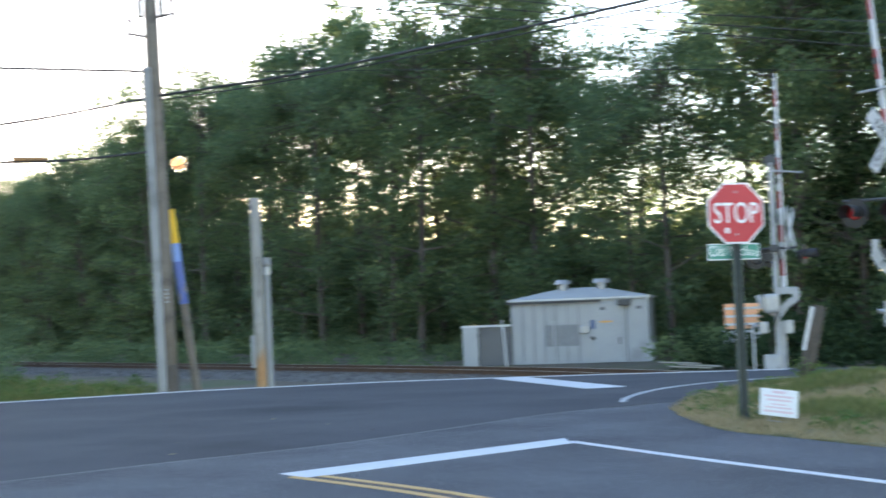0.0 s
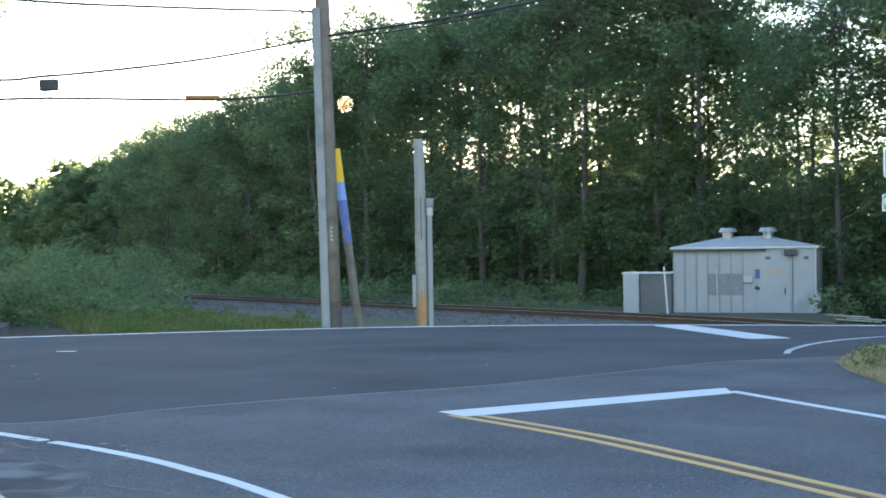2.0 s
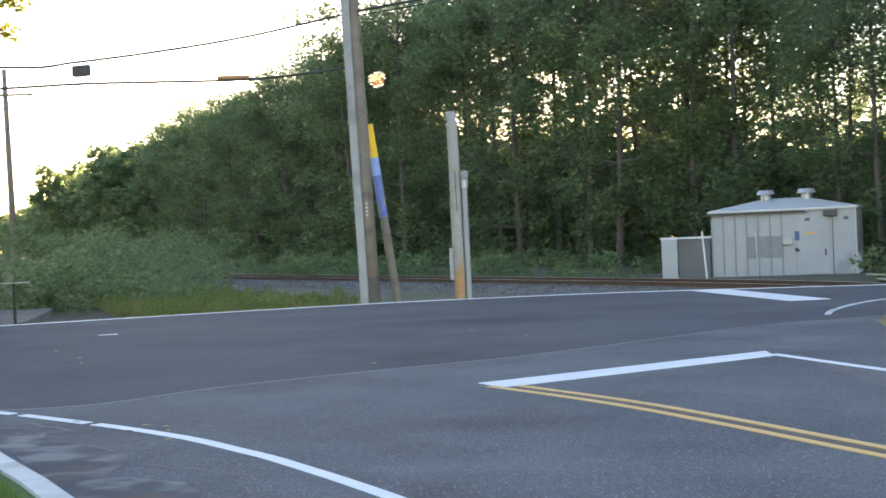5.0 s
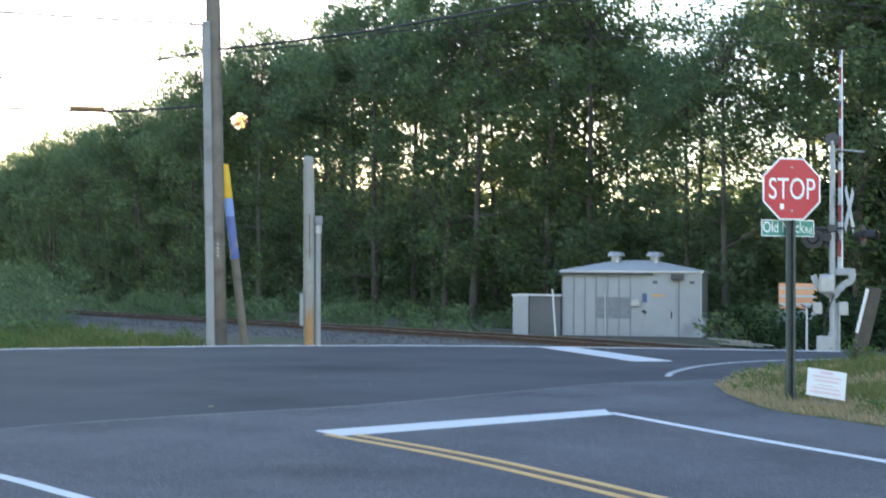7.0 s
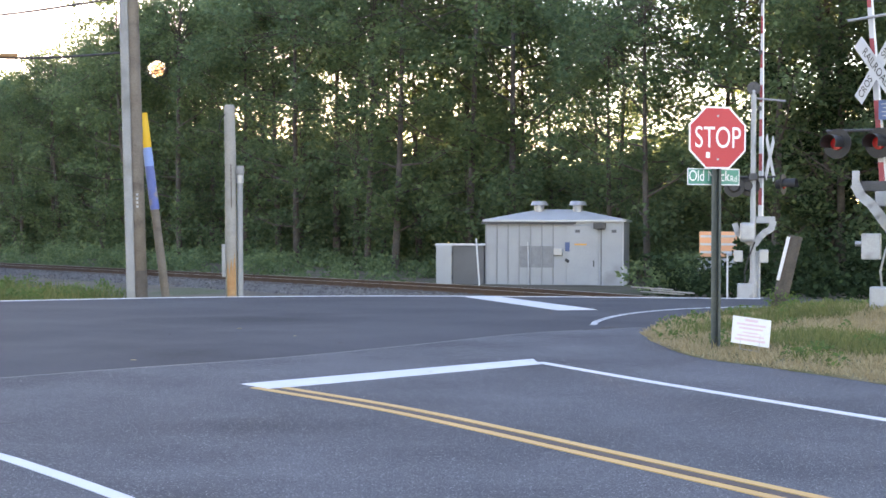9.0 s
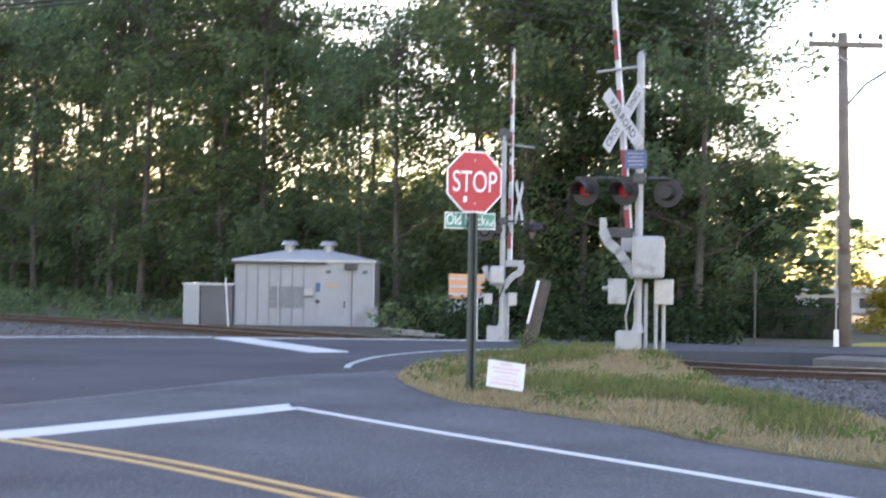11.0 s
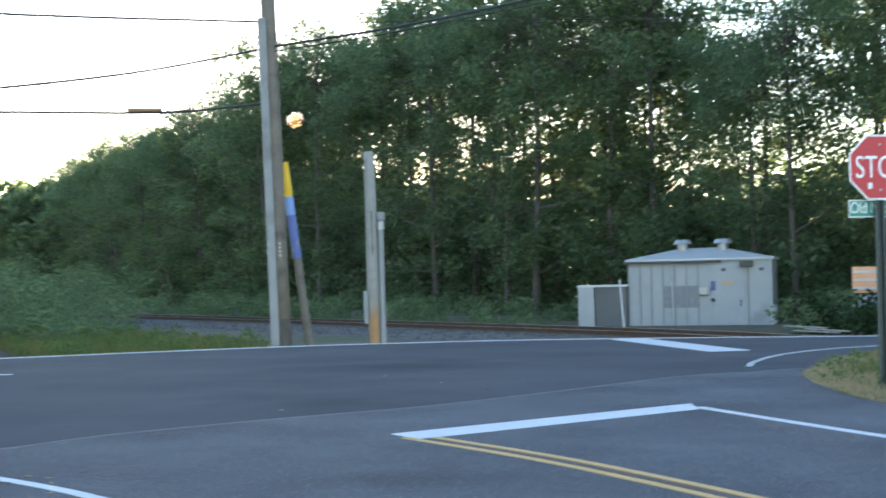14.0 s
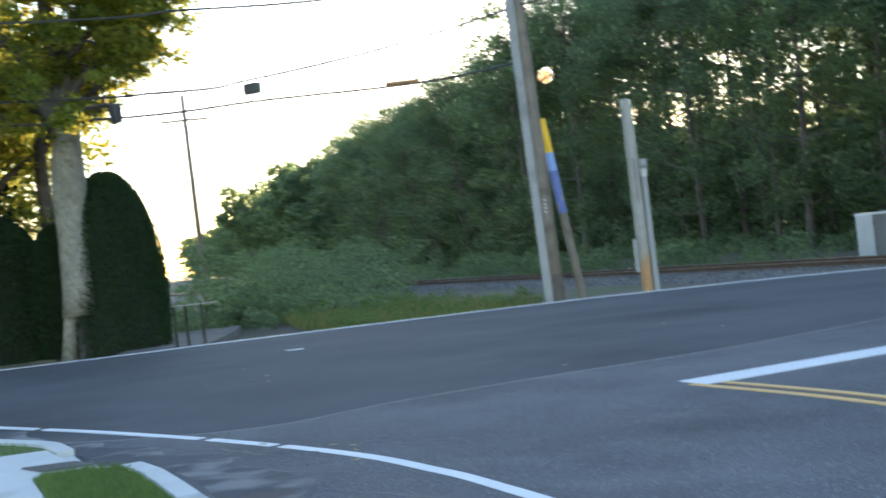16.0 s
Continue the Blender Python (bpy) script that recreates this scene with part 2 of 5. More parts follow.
def thing(name, label, category, x=0, y=0, z=0, rz=0, group="", rx=0, ry=0):
    ob = new(name)
    ob.empty_display_size = 0.2
    ob.matrix_basis = pose(x, y, z, rx, ry, rz)
    return tagged(ob, label, category, group)


def setting(name, bm, material, label, category, smooth=False):
    me = bm if isinstance(bm, bpy.types.Mesh) else mesh_of(bm, name)
    if not me.materials:
        me.materials.append(material)
    ob = new(name, me)
    if smooth:
        for f in me.polygons:
            f.use_smooth = True
    return tagged(ob, label, category, kind="structure")


def box(bm, c, s, m=None, bevel=0.0):
    r = bmesh.ops.create_cube(bm, size=1, matrix=(m or Matrix()) @ Matrix.Translation(c) @ Matrix.Diagonal((*s, 1)))
    if bevel:
        es = {e for v in r["verts"] for e in v.link_edges}
        bmesh.ops.bevel(bm, geom=list(es), offset=bevel, segments=2, affect="EDGES", profile=0.6)
    return bm


def rod(bm, a, b, r0, r1=None, seg=12):
    a, b = Vector(a), Vector(b)
    d = b - a
    m = Matrix.Translation((a + b) / 2) @ d.to_track_quat("Z", "Y").to_matrix().to_4x4()
    bmesh.ops.create_cone(bm, cap_ends=True, segments=seg, radius1=r0, radius2=r0 if r1 is None else r1, depth=d.length, matrix=m)
    return bm


def pipe(bm, pts, radii, seg=8):
    """A round tube through points."""
    pts = [Vector(tuple(p)) for p in pts]
    if not hasattr(radii, "__len__"):
        radii = [radii] * len(pts)
    radii = [float(r) for r in radii]
    rings = []
    for i, p in enumerate(pts):
        d = (pts[min(i + 1, len(pts) - 1)] - pts[max(i - 1, 0)]).normalized()
        u = d.cross(Vector((0.31, 0.95, 0.12))).normalized()
        v = d.cross(u)
        rings.append([bm.verts.new(p + radii[i] * (math.cos(2 * math.pi * k / seg) * u + math.sin(2 * math.pi * k / seg) * v)) for k in range(seg)])
    for a, b in zip(rings, rings[1:]):
        for k in range(seg):
            bm.faces.new((a[k], a[(k + 1) % seg], b[(k + 1) % seg], b[k]))
    bm.faces.new(rings[0]); bm.faces.new(rings[-1][::-1])
    return bm


def slab(bm, poly, z0, z1):
    """A flat plate with the outline poly from z0 to z1."""
    lo = [bm.verts.new((x, y, z0)) for x, y in poly]
    hi = [bm.verts.new((x, y, z1)) for x, y in poly]
    bm.faces.new(hi); bm.faces.new(lo[::-1])
    for k in range(len(poly)):
        j = (k + 1) % len(poly)
        bm.faces.new((lo[k], lo[j], hi[j], hi[k]))
    return bm


def ribbon(pts, width, z0, z1, side=0.0):
    """A plate that follows a line on the ground."""
    bm = bmesh.new()
    p = [Vector((x, y, 0)) for x, y in pts]
    L, R = [], []
    for i, q in enumerate(p):
        d = (p[min(i + 1, len(p) - 1)] - p[max(i - 1, 0)]).normalized()
        n = Vector((-d.y, d.x, 0))
        L.append(q + n * (width / 2 + side)); R.append(q - n * (width / 2 - side))
    for i in range(len(p) - 1):
        slab(bm, [(v.x, v.y) for v in (R[i], R[i + 1], L[i + 1], L[i])], z0, z1)
    bmesh.ops.remove_doubles(bm, verts=bm.verts, dist=0.0005)
    return bm


def smooth_line(pts, n=8):
    """Points of a smooth line through the given ones."""
    p = [np.array(q, float) for q in pts]
    p = [2 * p[0] - p[1], *p, 2 * p[-1] - p[-2]]
    out = []
    for a, b, c, d in zip(p, p[1:], p[2:], p[3:]):
        for k in range(n):
            t = k / n
            out.append(0.5 * (2 * b + (c - a) * t + (2 * a - 5 * b + 4 * c - d) * t * t + (3 * b - a - 3 * c + d) * t ** 3))
    return [tuple(q) for q in (*out, p[-2])]


def quads_mesh(name, centre, along, across, material):
    """Many free quads (leaves, blades) as one mesh."""
    n = len(centre)
    v = np.empty((n, 4, 3))
    v[:, 0], v[:, 1], v[:, 2], v[:, 3] = centre - along, centre + across * 0.9 - along * 0.1, centre + along, centre - across * 0.9 - along * 0.1
    me = bpy.data.meshes.new(name)
    me.vertices.add(4 * n); me.loops.add(4 * n); me.polygons.add(n)
    me.vertices.foreach_set("co", v.ravel())
    me.loops.foreach_set("vertex_index", np.arange(4 * n))
    me.polygons.foreach_set("loop_start", np.arange(0, 4 * n, 4))
    me.update(); me.validate()
    me.materials.append(material)
    return me


def leaves(name, clumps, count, size, material, rng, flat=0.5):
    """Leaves scattered in clumps: rows of x, y, z, radius."""
    c = np.array(clumps, float)
    w = c[:, 3] ** 2
    k = rng.choice(len(c), count, p=w / w.sum())
    d = rng.normal(size=(count, 3)); d /= np.linalg.norm(d, axis=1)[:, None]
    r = rng.random(count) ** 0.4
    at = c[k, :3] + d * (r * c[k, 3])[:, None] * np.array([1, 1, 0.75])
    a = rng.normal(size=(count, 3)); a[:, 2] *= flat; a /= np.linalg.norm(a, axis=1)[:, None]
    b = np.cross(a, rng.normal(size=(count, 3))); b /= np.linalg.norm(b, axis=1)[:, None]
    s = size * (0.6 + 0.8 * rng.random(count))[:, None]
    return quads_mesh(name, at, a * s * 0.5, b * s * 0.33, material)


def tufts(name, at, height, width, material, rng, lean=0.5):
    """Upright grass blades at the given points."""
    n = len(at)
    h = height * (0.5 + rng.random(n))[:, None]
    up = np.concatenate([rng.normal(size=(n, 2)) * lean, np.ones((n, 1))], 1); up /= np.linalg.norm(up, axis=1)[:, None]
    ang = rng.random(n) * 2 * np.pi
    side = np.stack([np.cos(ang), np.sin(ang), 0 * ang], 1) * width
    return quads_mesh(name, at + up * h * 0.5, up * h * 0.5, side, material)


def inside(poly, pts):
    x, y = pts[:, 0], pts[:, 1]
    hit = np.zeros(len(pts), bool)
    for (x0, y0), (x1, y1) in zip(poly, poly[1:] + poly[:1]):
        hit ^= ((y0 > y) != (y1 > y)) & (x < (x1 - x0) * (y - y0) / ((y1 - y0) or 1e-9) + x0)
    return hit


def letters(text, size, depth, material, parent, m, name="lettering", squeeze=1.0):
    """Raised lettering in Blender's own font, centred on m."""
    cu = bpy.data.curves.new(name, "FONT")
    cu.body, cu.size, cu.extrude, cu.align_x, cu.align_y = text, size, depth, "CENTER", "CENTER"
    tmp = bpy.data.objects.new(name, cu)
    scene.collection.objects.link(tmp)
    me = bpy.data.meshes.new_from_object(tmp.evaluated_get(bpy.context.evaluated_depsgraph_get()))
    bpy.data.objects.remove(tmp)
    me.transform(m @ Matrix.Diagonal((squeeze, 1, 1, 1)))
    me.materials.clear(); me.materials.append(material)
    ob = new(name, me)
    ob.parent = parent
    return ob


UPRIGHT = pose(0, 0, 0, 90)   # lettering laid flat stands up and faces -y
RNG = np.random.default_rng(7)

# ---- ground, road and track ----
GROUND_Z = -0.3
bm = bmesh.new()
bmesh.ops.create_grid(bm, x_segments=8, y_segments=8, size=2500)
bmesh.ops.translate(bm, verts=bm.verts, vec=(0, 0, GROUND_Z))
setting("ground", bm, SOIL, "brown leaf-strewn soil under the woodland", "ground")

FAR_EDGE = [(-70, -31), (-50, -11), (-23.1, 16.6), (-19.4, 20.8), (-14.7, 25.7), (-12.0, 27.6), (-9.3, 28.9), (-4.2, 30.0), (2.0, 30.6), (12, 30.4), (60, 27)]
ISLAND_EDGE = [(40, -29), (8, 5.1), (1.87, 11.6), (0.73, 13.3), (-0.47, 14.7), (-1.35, 15.7), (-1.94, 17.2), (-2.34, 18.6), (-2.42, 19.3), (-2.3, 21.75), (-1.7, 24.2), (-0.2, 25.6)]
KERB = [(-62, -35), (-40, -13), (-27, -0.4), (-20.5, 5.6), (-16.5, 8.3), (-14.3, 9.05), (-12.7, 8.9), (-11.2, 8.45), (-9.86, 8.2), (-9.36, 7.97), (-8.95, 7.72), (-8.45, 7.40), (-8.06, 7.22), (-7.7, 7.25), (-7.2, 6.98), (-6.1, 6.22), (-4.6, 5.15), (0.5, 1.2), (30, -22)]
far_line, island_line, kerb_line = smooth_line(FAR_EDGE, 6), smooth_line(ISLAND_EDGE, 5), smooth_line(KERB, 5)
road_poly = far_line + [(60, 23.6), (20, 26.2), (9, 27.2), (4.5, 27.9), (2.2, 27.6), (0.6, 26.4)] + island_line[::-1] + [(34, -24)] + kerb_line[::-1]
setting("road", slab(bmesh.new(), road_poly, -0.3, 0.0), ASPHALT, "dark grey asphalt road junction with painted lines", "road")

# older, paler asphalt of the side road, laid up to a curved seam
SEAM = [(-13.6, 8.9), (-10.5, 8.75), (-8.48, 9.4), (-7.9, 10.9), (-7.0, 12.5), (-5.93, 14.1), (-5.0, 16.2), (-4.04, 18.6), (-2.9, 20.0), (-2.6, 20.3)]
seam_line = smooth_line(SEAM, 5)
old_poly = seam_line + [(-2.36, 19.0), (-2.2, 18.0)] + [(p[0] - 0.05, p[1] - 0.05) for p in smooth_line(ISLAND_EDGE[1:8], 4)[::-1]] + [(20, -14.3)] + [(p[0] + 0.03, p[1] + 0.12) for p in smooth_line(KERB[6:18], 4)[::-1]]
setting("side_road", slab(bmesh.new(), old_poly, -0.1, 0.004), ASPHALT_OLD, "paler worn asphalt of the side road", "road")
setting("road_seam", ribbon(seam_line, 0.035, -0.05, 0.007), SEAMMAT, "thin pale seam between two asphalts", "road seam")


def marking(name, pts, width, material, label, z=0.009, cuts=()):
    bm = bmesh.new()
    runs, run = [], []
    for i, p in enumerate(pts):
        if i in cuts:
            runs.append(run); run = []
        run.append(p)
    runs.append(run)
    me = None
    for run in runs:
        if len(run) < 2:
            continue
        b = ribbon(run, width, -0.02, z)
        tmp = bpy.data.meshes.new("run"); b.to_mesh(tmp); b.free(); bm.from_mesh(tmp); bpy.data.meshes.remove(tmp)
    return setting(name, bm, material, label, "road marking")


bm = bmesh.new()
slab(bm, [(-5.22, 11.56), (-4.82, 11.27), (-2.92, 14.3), (-3.12, 14.85)], -0.02, 0.010)
setting("stop_line", bm, PAINT_W, "broad white stop line painted across the side road", "road marking")
bm = bmesh.new()
slab(bm, [(-7.67, 28.75), (-7.05, 29.15), (-4.05, 24.8), (-4.72, 24.4)], -0.02, 0.010)
setting("stop_line_crossing", bm, PAINT_W, "broad white stop line before the level crossing", "road marking")
marking("edge_line_side", smooth_line([(-2.97, 14.5), (-1.41, 12.8), (0.17, 11.2), (1.58, 9.75), (8, 2.9), (20, -9.6)], 4), 0.12, PAINT_W, "thin white edge line of the side road")
YEL = [(-4.93, 11.42), (-3.44, 10.42), (-2.22, 9.42), (-0.33, 7.74), (8, 0.4), (22, -12)]
yel = smooth_line(YEL, 4)
marking("centre_line_a", [(p[0] + 0.07, p[1] + 0.08) for p in yel], 0.085, PAINT_Y, "yellow centre line, one of a worn pair")
marking("centre_line_gap", yel, 0.10, RUSTY, "brown worn strip between the yellow lines", z=0.0075)
marking("centre_line_b", [(p[0] - 0.07, p[1] - 0.08) for p in yel], 0.085, PAINT_Y, "yellow centre line, one of a worn pair")
curve = smooth_line([(-60, -31.5), (-40, -11.3), (-26, 2.4), (-20, 7.7), (-16.5, 9.65), (-13.89, 9.98), (-11.42, 9.58), (-9.15, 9.02), (-7.34, 8.46), (-6.13, 8.0), (-5.3, 7.56), (-4.6, 7.14), (-3.0, 6.0), (0, 3.6), (12, -6)], 12)
marking("edge_line_curve", curve, 0.105, PAINT_W, "white edge line curving into the side road, patched", cuts=(71, 88, 96))
marking("edge_line_corner", smooth_line([(-3.42, 20.7), (-3.5, 21.7), (-3.38, 23.3), (-2.95, 24.8), (-2.2, 26.0), (-0.8, 27.0), (2, 27.6)], 5), 0.10, worn_paint("road_paint_faded", (0.46, 0.48, 0.50), (0.10, 0.105, 0.11), 0.52), "thin faded white edge line curving at the grass corner")
marking("edge_line_far", [(p[0] + 0.10, p[1] - 0.22) for p in far_line[6:46]], 0.17, PAINT_W, "white edge line along the main road")

# silt washed into the gutter
gut = smooth_line([(-12.4, 8.9), (-11.0, 8.52), (-9.86, 8.3), (-9.0, 7.92), (-8.3, 7.46), (-7.44, 7.37), (-6.0, 6.35), (-4.6, 5.24), (-2.5, 3.6)], 5)
outer = [(x + 0.35 * w, y + 0.75 * w) for (x, y), w in ((q, 0.7 + 0.45 * noise.noise((q[0] * 1.3, q[1] * 1.3, 0))) for q in gut)]
setting("gutter_silt", slab(bmesh.new(), gut + outer[::-1], -0.05, 0.0062), SILT, "pale sandy silt washed along the gutter", "silt")

# far verge, dipping from the road to the track
bm = bmesh.new()
rows = []
for i, p in enumerate(far_line[:40]):
    q = far_line[min(i + 1, len(far_line) - 1)]
    d = Vector((q[0] - p[0], q[1] - p[1], 0)).normalized()
    n = Vector((-d.y, d.x, 0))
    rows.append([bm.verts.new((p[0] + n.x * o, p[1] + n.y * o, z)) for o, z in ((-0.02, -0.02), (0.8, -0.05), (3.5, -0.2), (6, -0.32))])
for a, b in zip(rows, rows[1:]):
    for k in range(3):
        bm.faces.new((a[k], b[k], b[k + 1], a[k + 1]))
setting("verge_far", bm, TURF, "rough grass verge beside the main road", "verge", smooth=True)

# gravel drive that leads along the track
setting("gravel_drive", ribbon(smooth_line([(-20.6, 20.0), (-22.4, 22.6), (-24, 24.8), (-25.6, 26.8)], 5), 1.9, -0.3, -0.045), DRIVE, "pale gravel drive beside the track", "drive")

# railway
TRACK = [(26, 9.2, 0.0), (9, 20.6, 0.0), (5.3, 22.9, -0.06), (2, 24.8, -0.12), (-3, 28.7, -0.06), (-10, 34, 0.0), (-33, 49, 0.0), (-75, 76.4, 0.0), (-130, 112.3, 0.0)]
track_pts = np.array(smooth_line(TRACK, 12))
track_len = np.concatenate([[0], np.cumsum(np.linalg.norm(np.diff(track_pts, axis=0), axis=1))])
track_len -= track_len[36]
S0, S1 = float(track_len[0]), float(track_len[-1])


def trk(s, o, z):
    """A place s metres along the near rail, o metres beyond it and z above its top."""
    c = [float(np.interp(s, track_len, track_pts[:, k])) for k in range(3)]
    d = [float(np.interp(s + 0.5, track_len, track_pts[:, k]) - np.interp(s - 0.5, track_len, track_pts[:, k])) for k in range(2)]
    L = math.hypot(*d)
    return Vector((c[0] + o * d[1] / L, c[1] - o * d[0] / L, c[2] + z))


bm = bmesh.new()
prof = [(-3.2, -0.62), (-1.9, -0.32), (-0.75, -0.15), (2.2, -0.15), (3.0, -0.3), (3.6, -0.4)]
prev = None
for s in np.linspace(S0, S1, 110):
    ring = [bm.verts.new(trk(s, o, z + 0.02 * noise.noise((s * 0.7, o, 0)))) for o, z in prof]
    if prev:
        for k in range(len(prof) - 1):
            bm.faces.new((prev[k], prev[k + 1], ring[k + 1], ring[k]))
    prev = ring
setting("ballast_bed", bm, BALLAST, "grey stone ballast bed of the railway", "ballast", smooth=True)


def extrude_along(bm, outline, o, step=1.5):
    prev = None
    for s in np.arange(S0, S1, step):
        ring = [bm.verts.new(trk(s, o + x, z)) for x, z in outline]
        if prev:
            for k in range(len(outline)):
                j = (k + 1) % len(outline)
                bm.faces.new((prev[k], prev[j], ring[j], ring[k]))
        else:
            bm.faces.new(ring)
        prev = ring
    bm.faces.new(prev[::-1])
    return bm


def rail(o):
    pr = [(-0.07, -0.172), (0.07, -0.172), (0.07, -0.155), (0.012, -0.135), (0.012, -0.045), (0.036, -0.035), (0.036, -0.002), (-0.036, -0.002), (-0.036, -0.035), (-0.012, -0.045), (-0.012, -0.135), (-0.07, -0.155)]
    ob = thing("rail", "rusty steel rail with a worn bright top", "rail", group="rails of the track")
    part("rail_web", extrude_along(bmesh.new(), pr, o), RUST, ob)
    part("rail_head", extrude_along(bmesh.new(), [(-0.03, -0.001), (0.03, -0.001), (0.03, 0.003), (-0.03, 0.003)], o), RAILTOP, ob, "worn bright rail top")


rail(0.0); rail(1.435)

# grass corner between side road, crossing and track
island_poly = [(p[0], p[1]) for p in smooth_line(ISLAND_EDGE[1:], 5)] + [(0.3, 24.0), (1.25, 22.3), (1.5, 21.1), (1.72, 19.3), (1.97, 17.2), (2.4, 15.3), (3.0, 13.8), (4.0, 12.0), (8.8, 6.0)]


def island_z(x, y):
    """The height of the grass corner: a low mound towards the crossing mast."""
    d = min(math.hypot(x - p[0], y - p[1]) for p in island_line[::2])
    rise = min(1, d / 2.0)
    return 0.0 + 0.10 * rise + 0.2 * math.exp(-((x - 0.7) ** 2 + (y - 21.6) ** 2) / 5) * rise + 0.02 * noise.noise((x * 1.5, y * 1.5, 0))


def patch(name, poly, zfun, step, material, label, category):
    """Ground inside an outline, with its own relief."""
    bm = bmesh.new()
    edge = [bm.verts.new((x, y, zfun(x, y))) for x, y in poly]
    bmesh.ops.triangle_fill(bm, use_beauty=True, edges=[bm.edges.new((edge[i], edge[(i + 1) % len(edge)])) for i in range(len(edge))])
    for _ in range(4):
        es = [e for e in bm.edges if e.calc_length() > step]
        if es:
            bmesh.ops.subdivide_edges(bm, edges=es, cuts=1)
            bmesh.ops.triangulate(bm, faces=bm.faces)
    for v in bm.verts:
        v.co.z = zfun(v.co.x, v.co.y)
    rim = [e for e in bm.edges if len(e.link_faces) == 1]
    r = bmesh.ops.extrude_edge_only(bm, edges=rim)
    for v in r["geom"]:
        if isinstance(v, bmesh.types.BMVert):
            v.co.z -= 0.35
    return setting(name, bm, material, label, category, smooth=False)


patch("grass_corner", island_poly, island_z, 0.7, TURF, "rough patchy grass corner with dry edges", "grass")

# gravel strip between the grass corner and the track
GRAVEL_STRIP = [(0.6, 23.6), (1.2, 22.2), (1.45, 21.1), (1.67, 19.3), (1.92, 17.2), (2.35, 15.3), (2.95, 13.8), (3.95, 11.9), (8.6, 5.9), (26, 4.5), (24, 7.6), (8.2, 17.7), (4.9, 20.2), (2.2, 22.4)]
setting("gravel_strip", slab(bmesh.new(), GRAVEL_STRIP, -0.5, -0.24), BALLAST, "dark grey gravel beside the track", "gravel")

setting("crossing_apron", ribbon([tuple(trk(q, 2.9, 0).xy) for q in np.arange(-15, -0.6, 1.2)], 1.5, -0.35, 0.006), DRIVE, "pale worn apron beside the rails", "apron")

# lawn, kerb and pavement by the near corner
lawn_line = [(p[0] - 0.02, p[1] - 0.16) for p in kerb_line]
setting("lawn_ground", slab(bmesh.new(), lawn_line + [(30, -60), (-62, -60)], -0.3, 0.10), LAWN, "mown green lawn behind the kerb", "lawn")
kerb_mid = [(p[0] - 0.01, p[1] - 0.08) for p in kerb_line]
setting("kerb", ribbon([p for p in kerb_mid if p[0] < -9.0], 0.15, -0.3, 0.125), CONCRETE, "pale concrete kerb round the corner", "kerb")
setting("kerb_dropped", ribbon([p for p in kerb_mid if -9.12 < p[0] < -7.68], 0.13, -0.3, 0.07), CONCRETE, "lowered concrete kerb in front of the ramp", "kerb")
sides = [p for p in kerb_mid if p[0] > -7.74]
at = 0
while at < len(sides) - 1:
    stop = at + 1
    while stop < len(sides) - 1 and math.dist(sides[at], sides[stop]) < 0.5:
        stop += 1
    a_, b_ = Vector(sides[at]), Vector(sides[stop])
    gap = (b_ - a_).normalized() * 0.008
    setting("kerb_stone", ribbon([tuple(a_ + gap), tuple(b_ - gap)], 0.15, -0.3, 0.125), CONCRETE, "pale concrete kerb length with open joints", "kerb")
    at = stop
setting("pavement_ramp", slab(bmesh.new(), [(-9.4, 7.80), (-9.1, 7.62), (-8.58, 7.33), (-8.2, 7.12), (-7.85, 7.12), (-8.11, 6.97), (-8.28, 6.80), (-8.13, 6.60), (-7.36, 6.07), (-6.5, 5.2), (-7.6, 3.2), (-11.6, 5.2), (-10.6, 6.6), (-9.75, 7.4)], -0.2, 0.112), CONCRETE, "pale concrete pavement ramp at the corner", "pavement")
setting("drain_plate", slab(bmesh.new(), [(-8.72, 6.98), (-8.42, 7.26), (-8.04, 7.14), (-8.26, 6.83)], 0.05, 0.118), GALV, "grey slotted drain plate set in the ramp", "plate")
for k in range(11):
    f = (k + 0.5) / 11.5
    bm = bmesh.new()
    p_ = Vector((-8.72, 6.98)).lerp(Vector((-8.26, 6.83)), f)
    q_ = Vector((-8.42, 7.26)).lerp(Vector((-8.04, 7.14)), f)
    w_ = Vector((0.011, -0.007))
    slab(bm, [tuple(p_ - w_), tuple(p_ + w_), tuple(q_ + w_), tuple(q_ - w_)], 0.1, 0.126)
    part("rib", bm, DARKSTEEL, bpy.data.objects["drain_plate"])

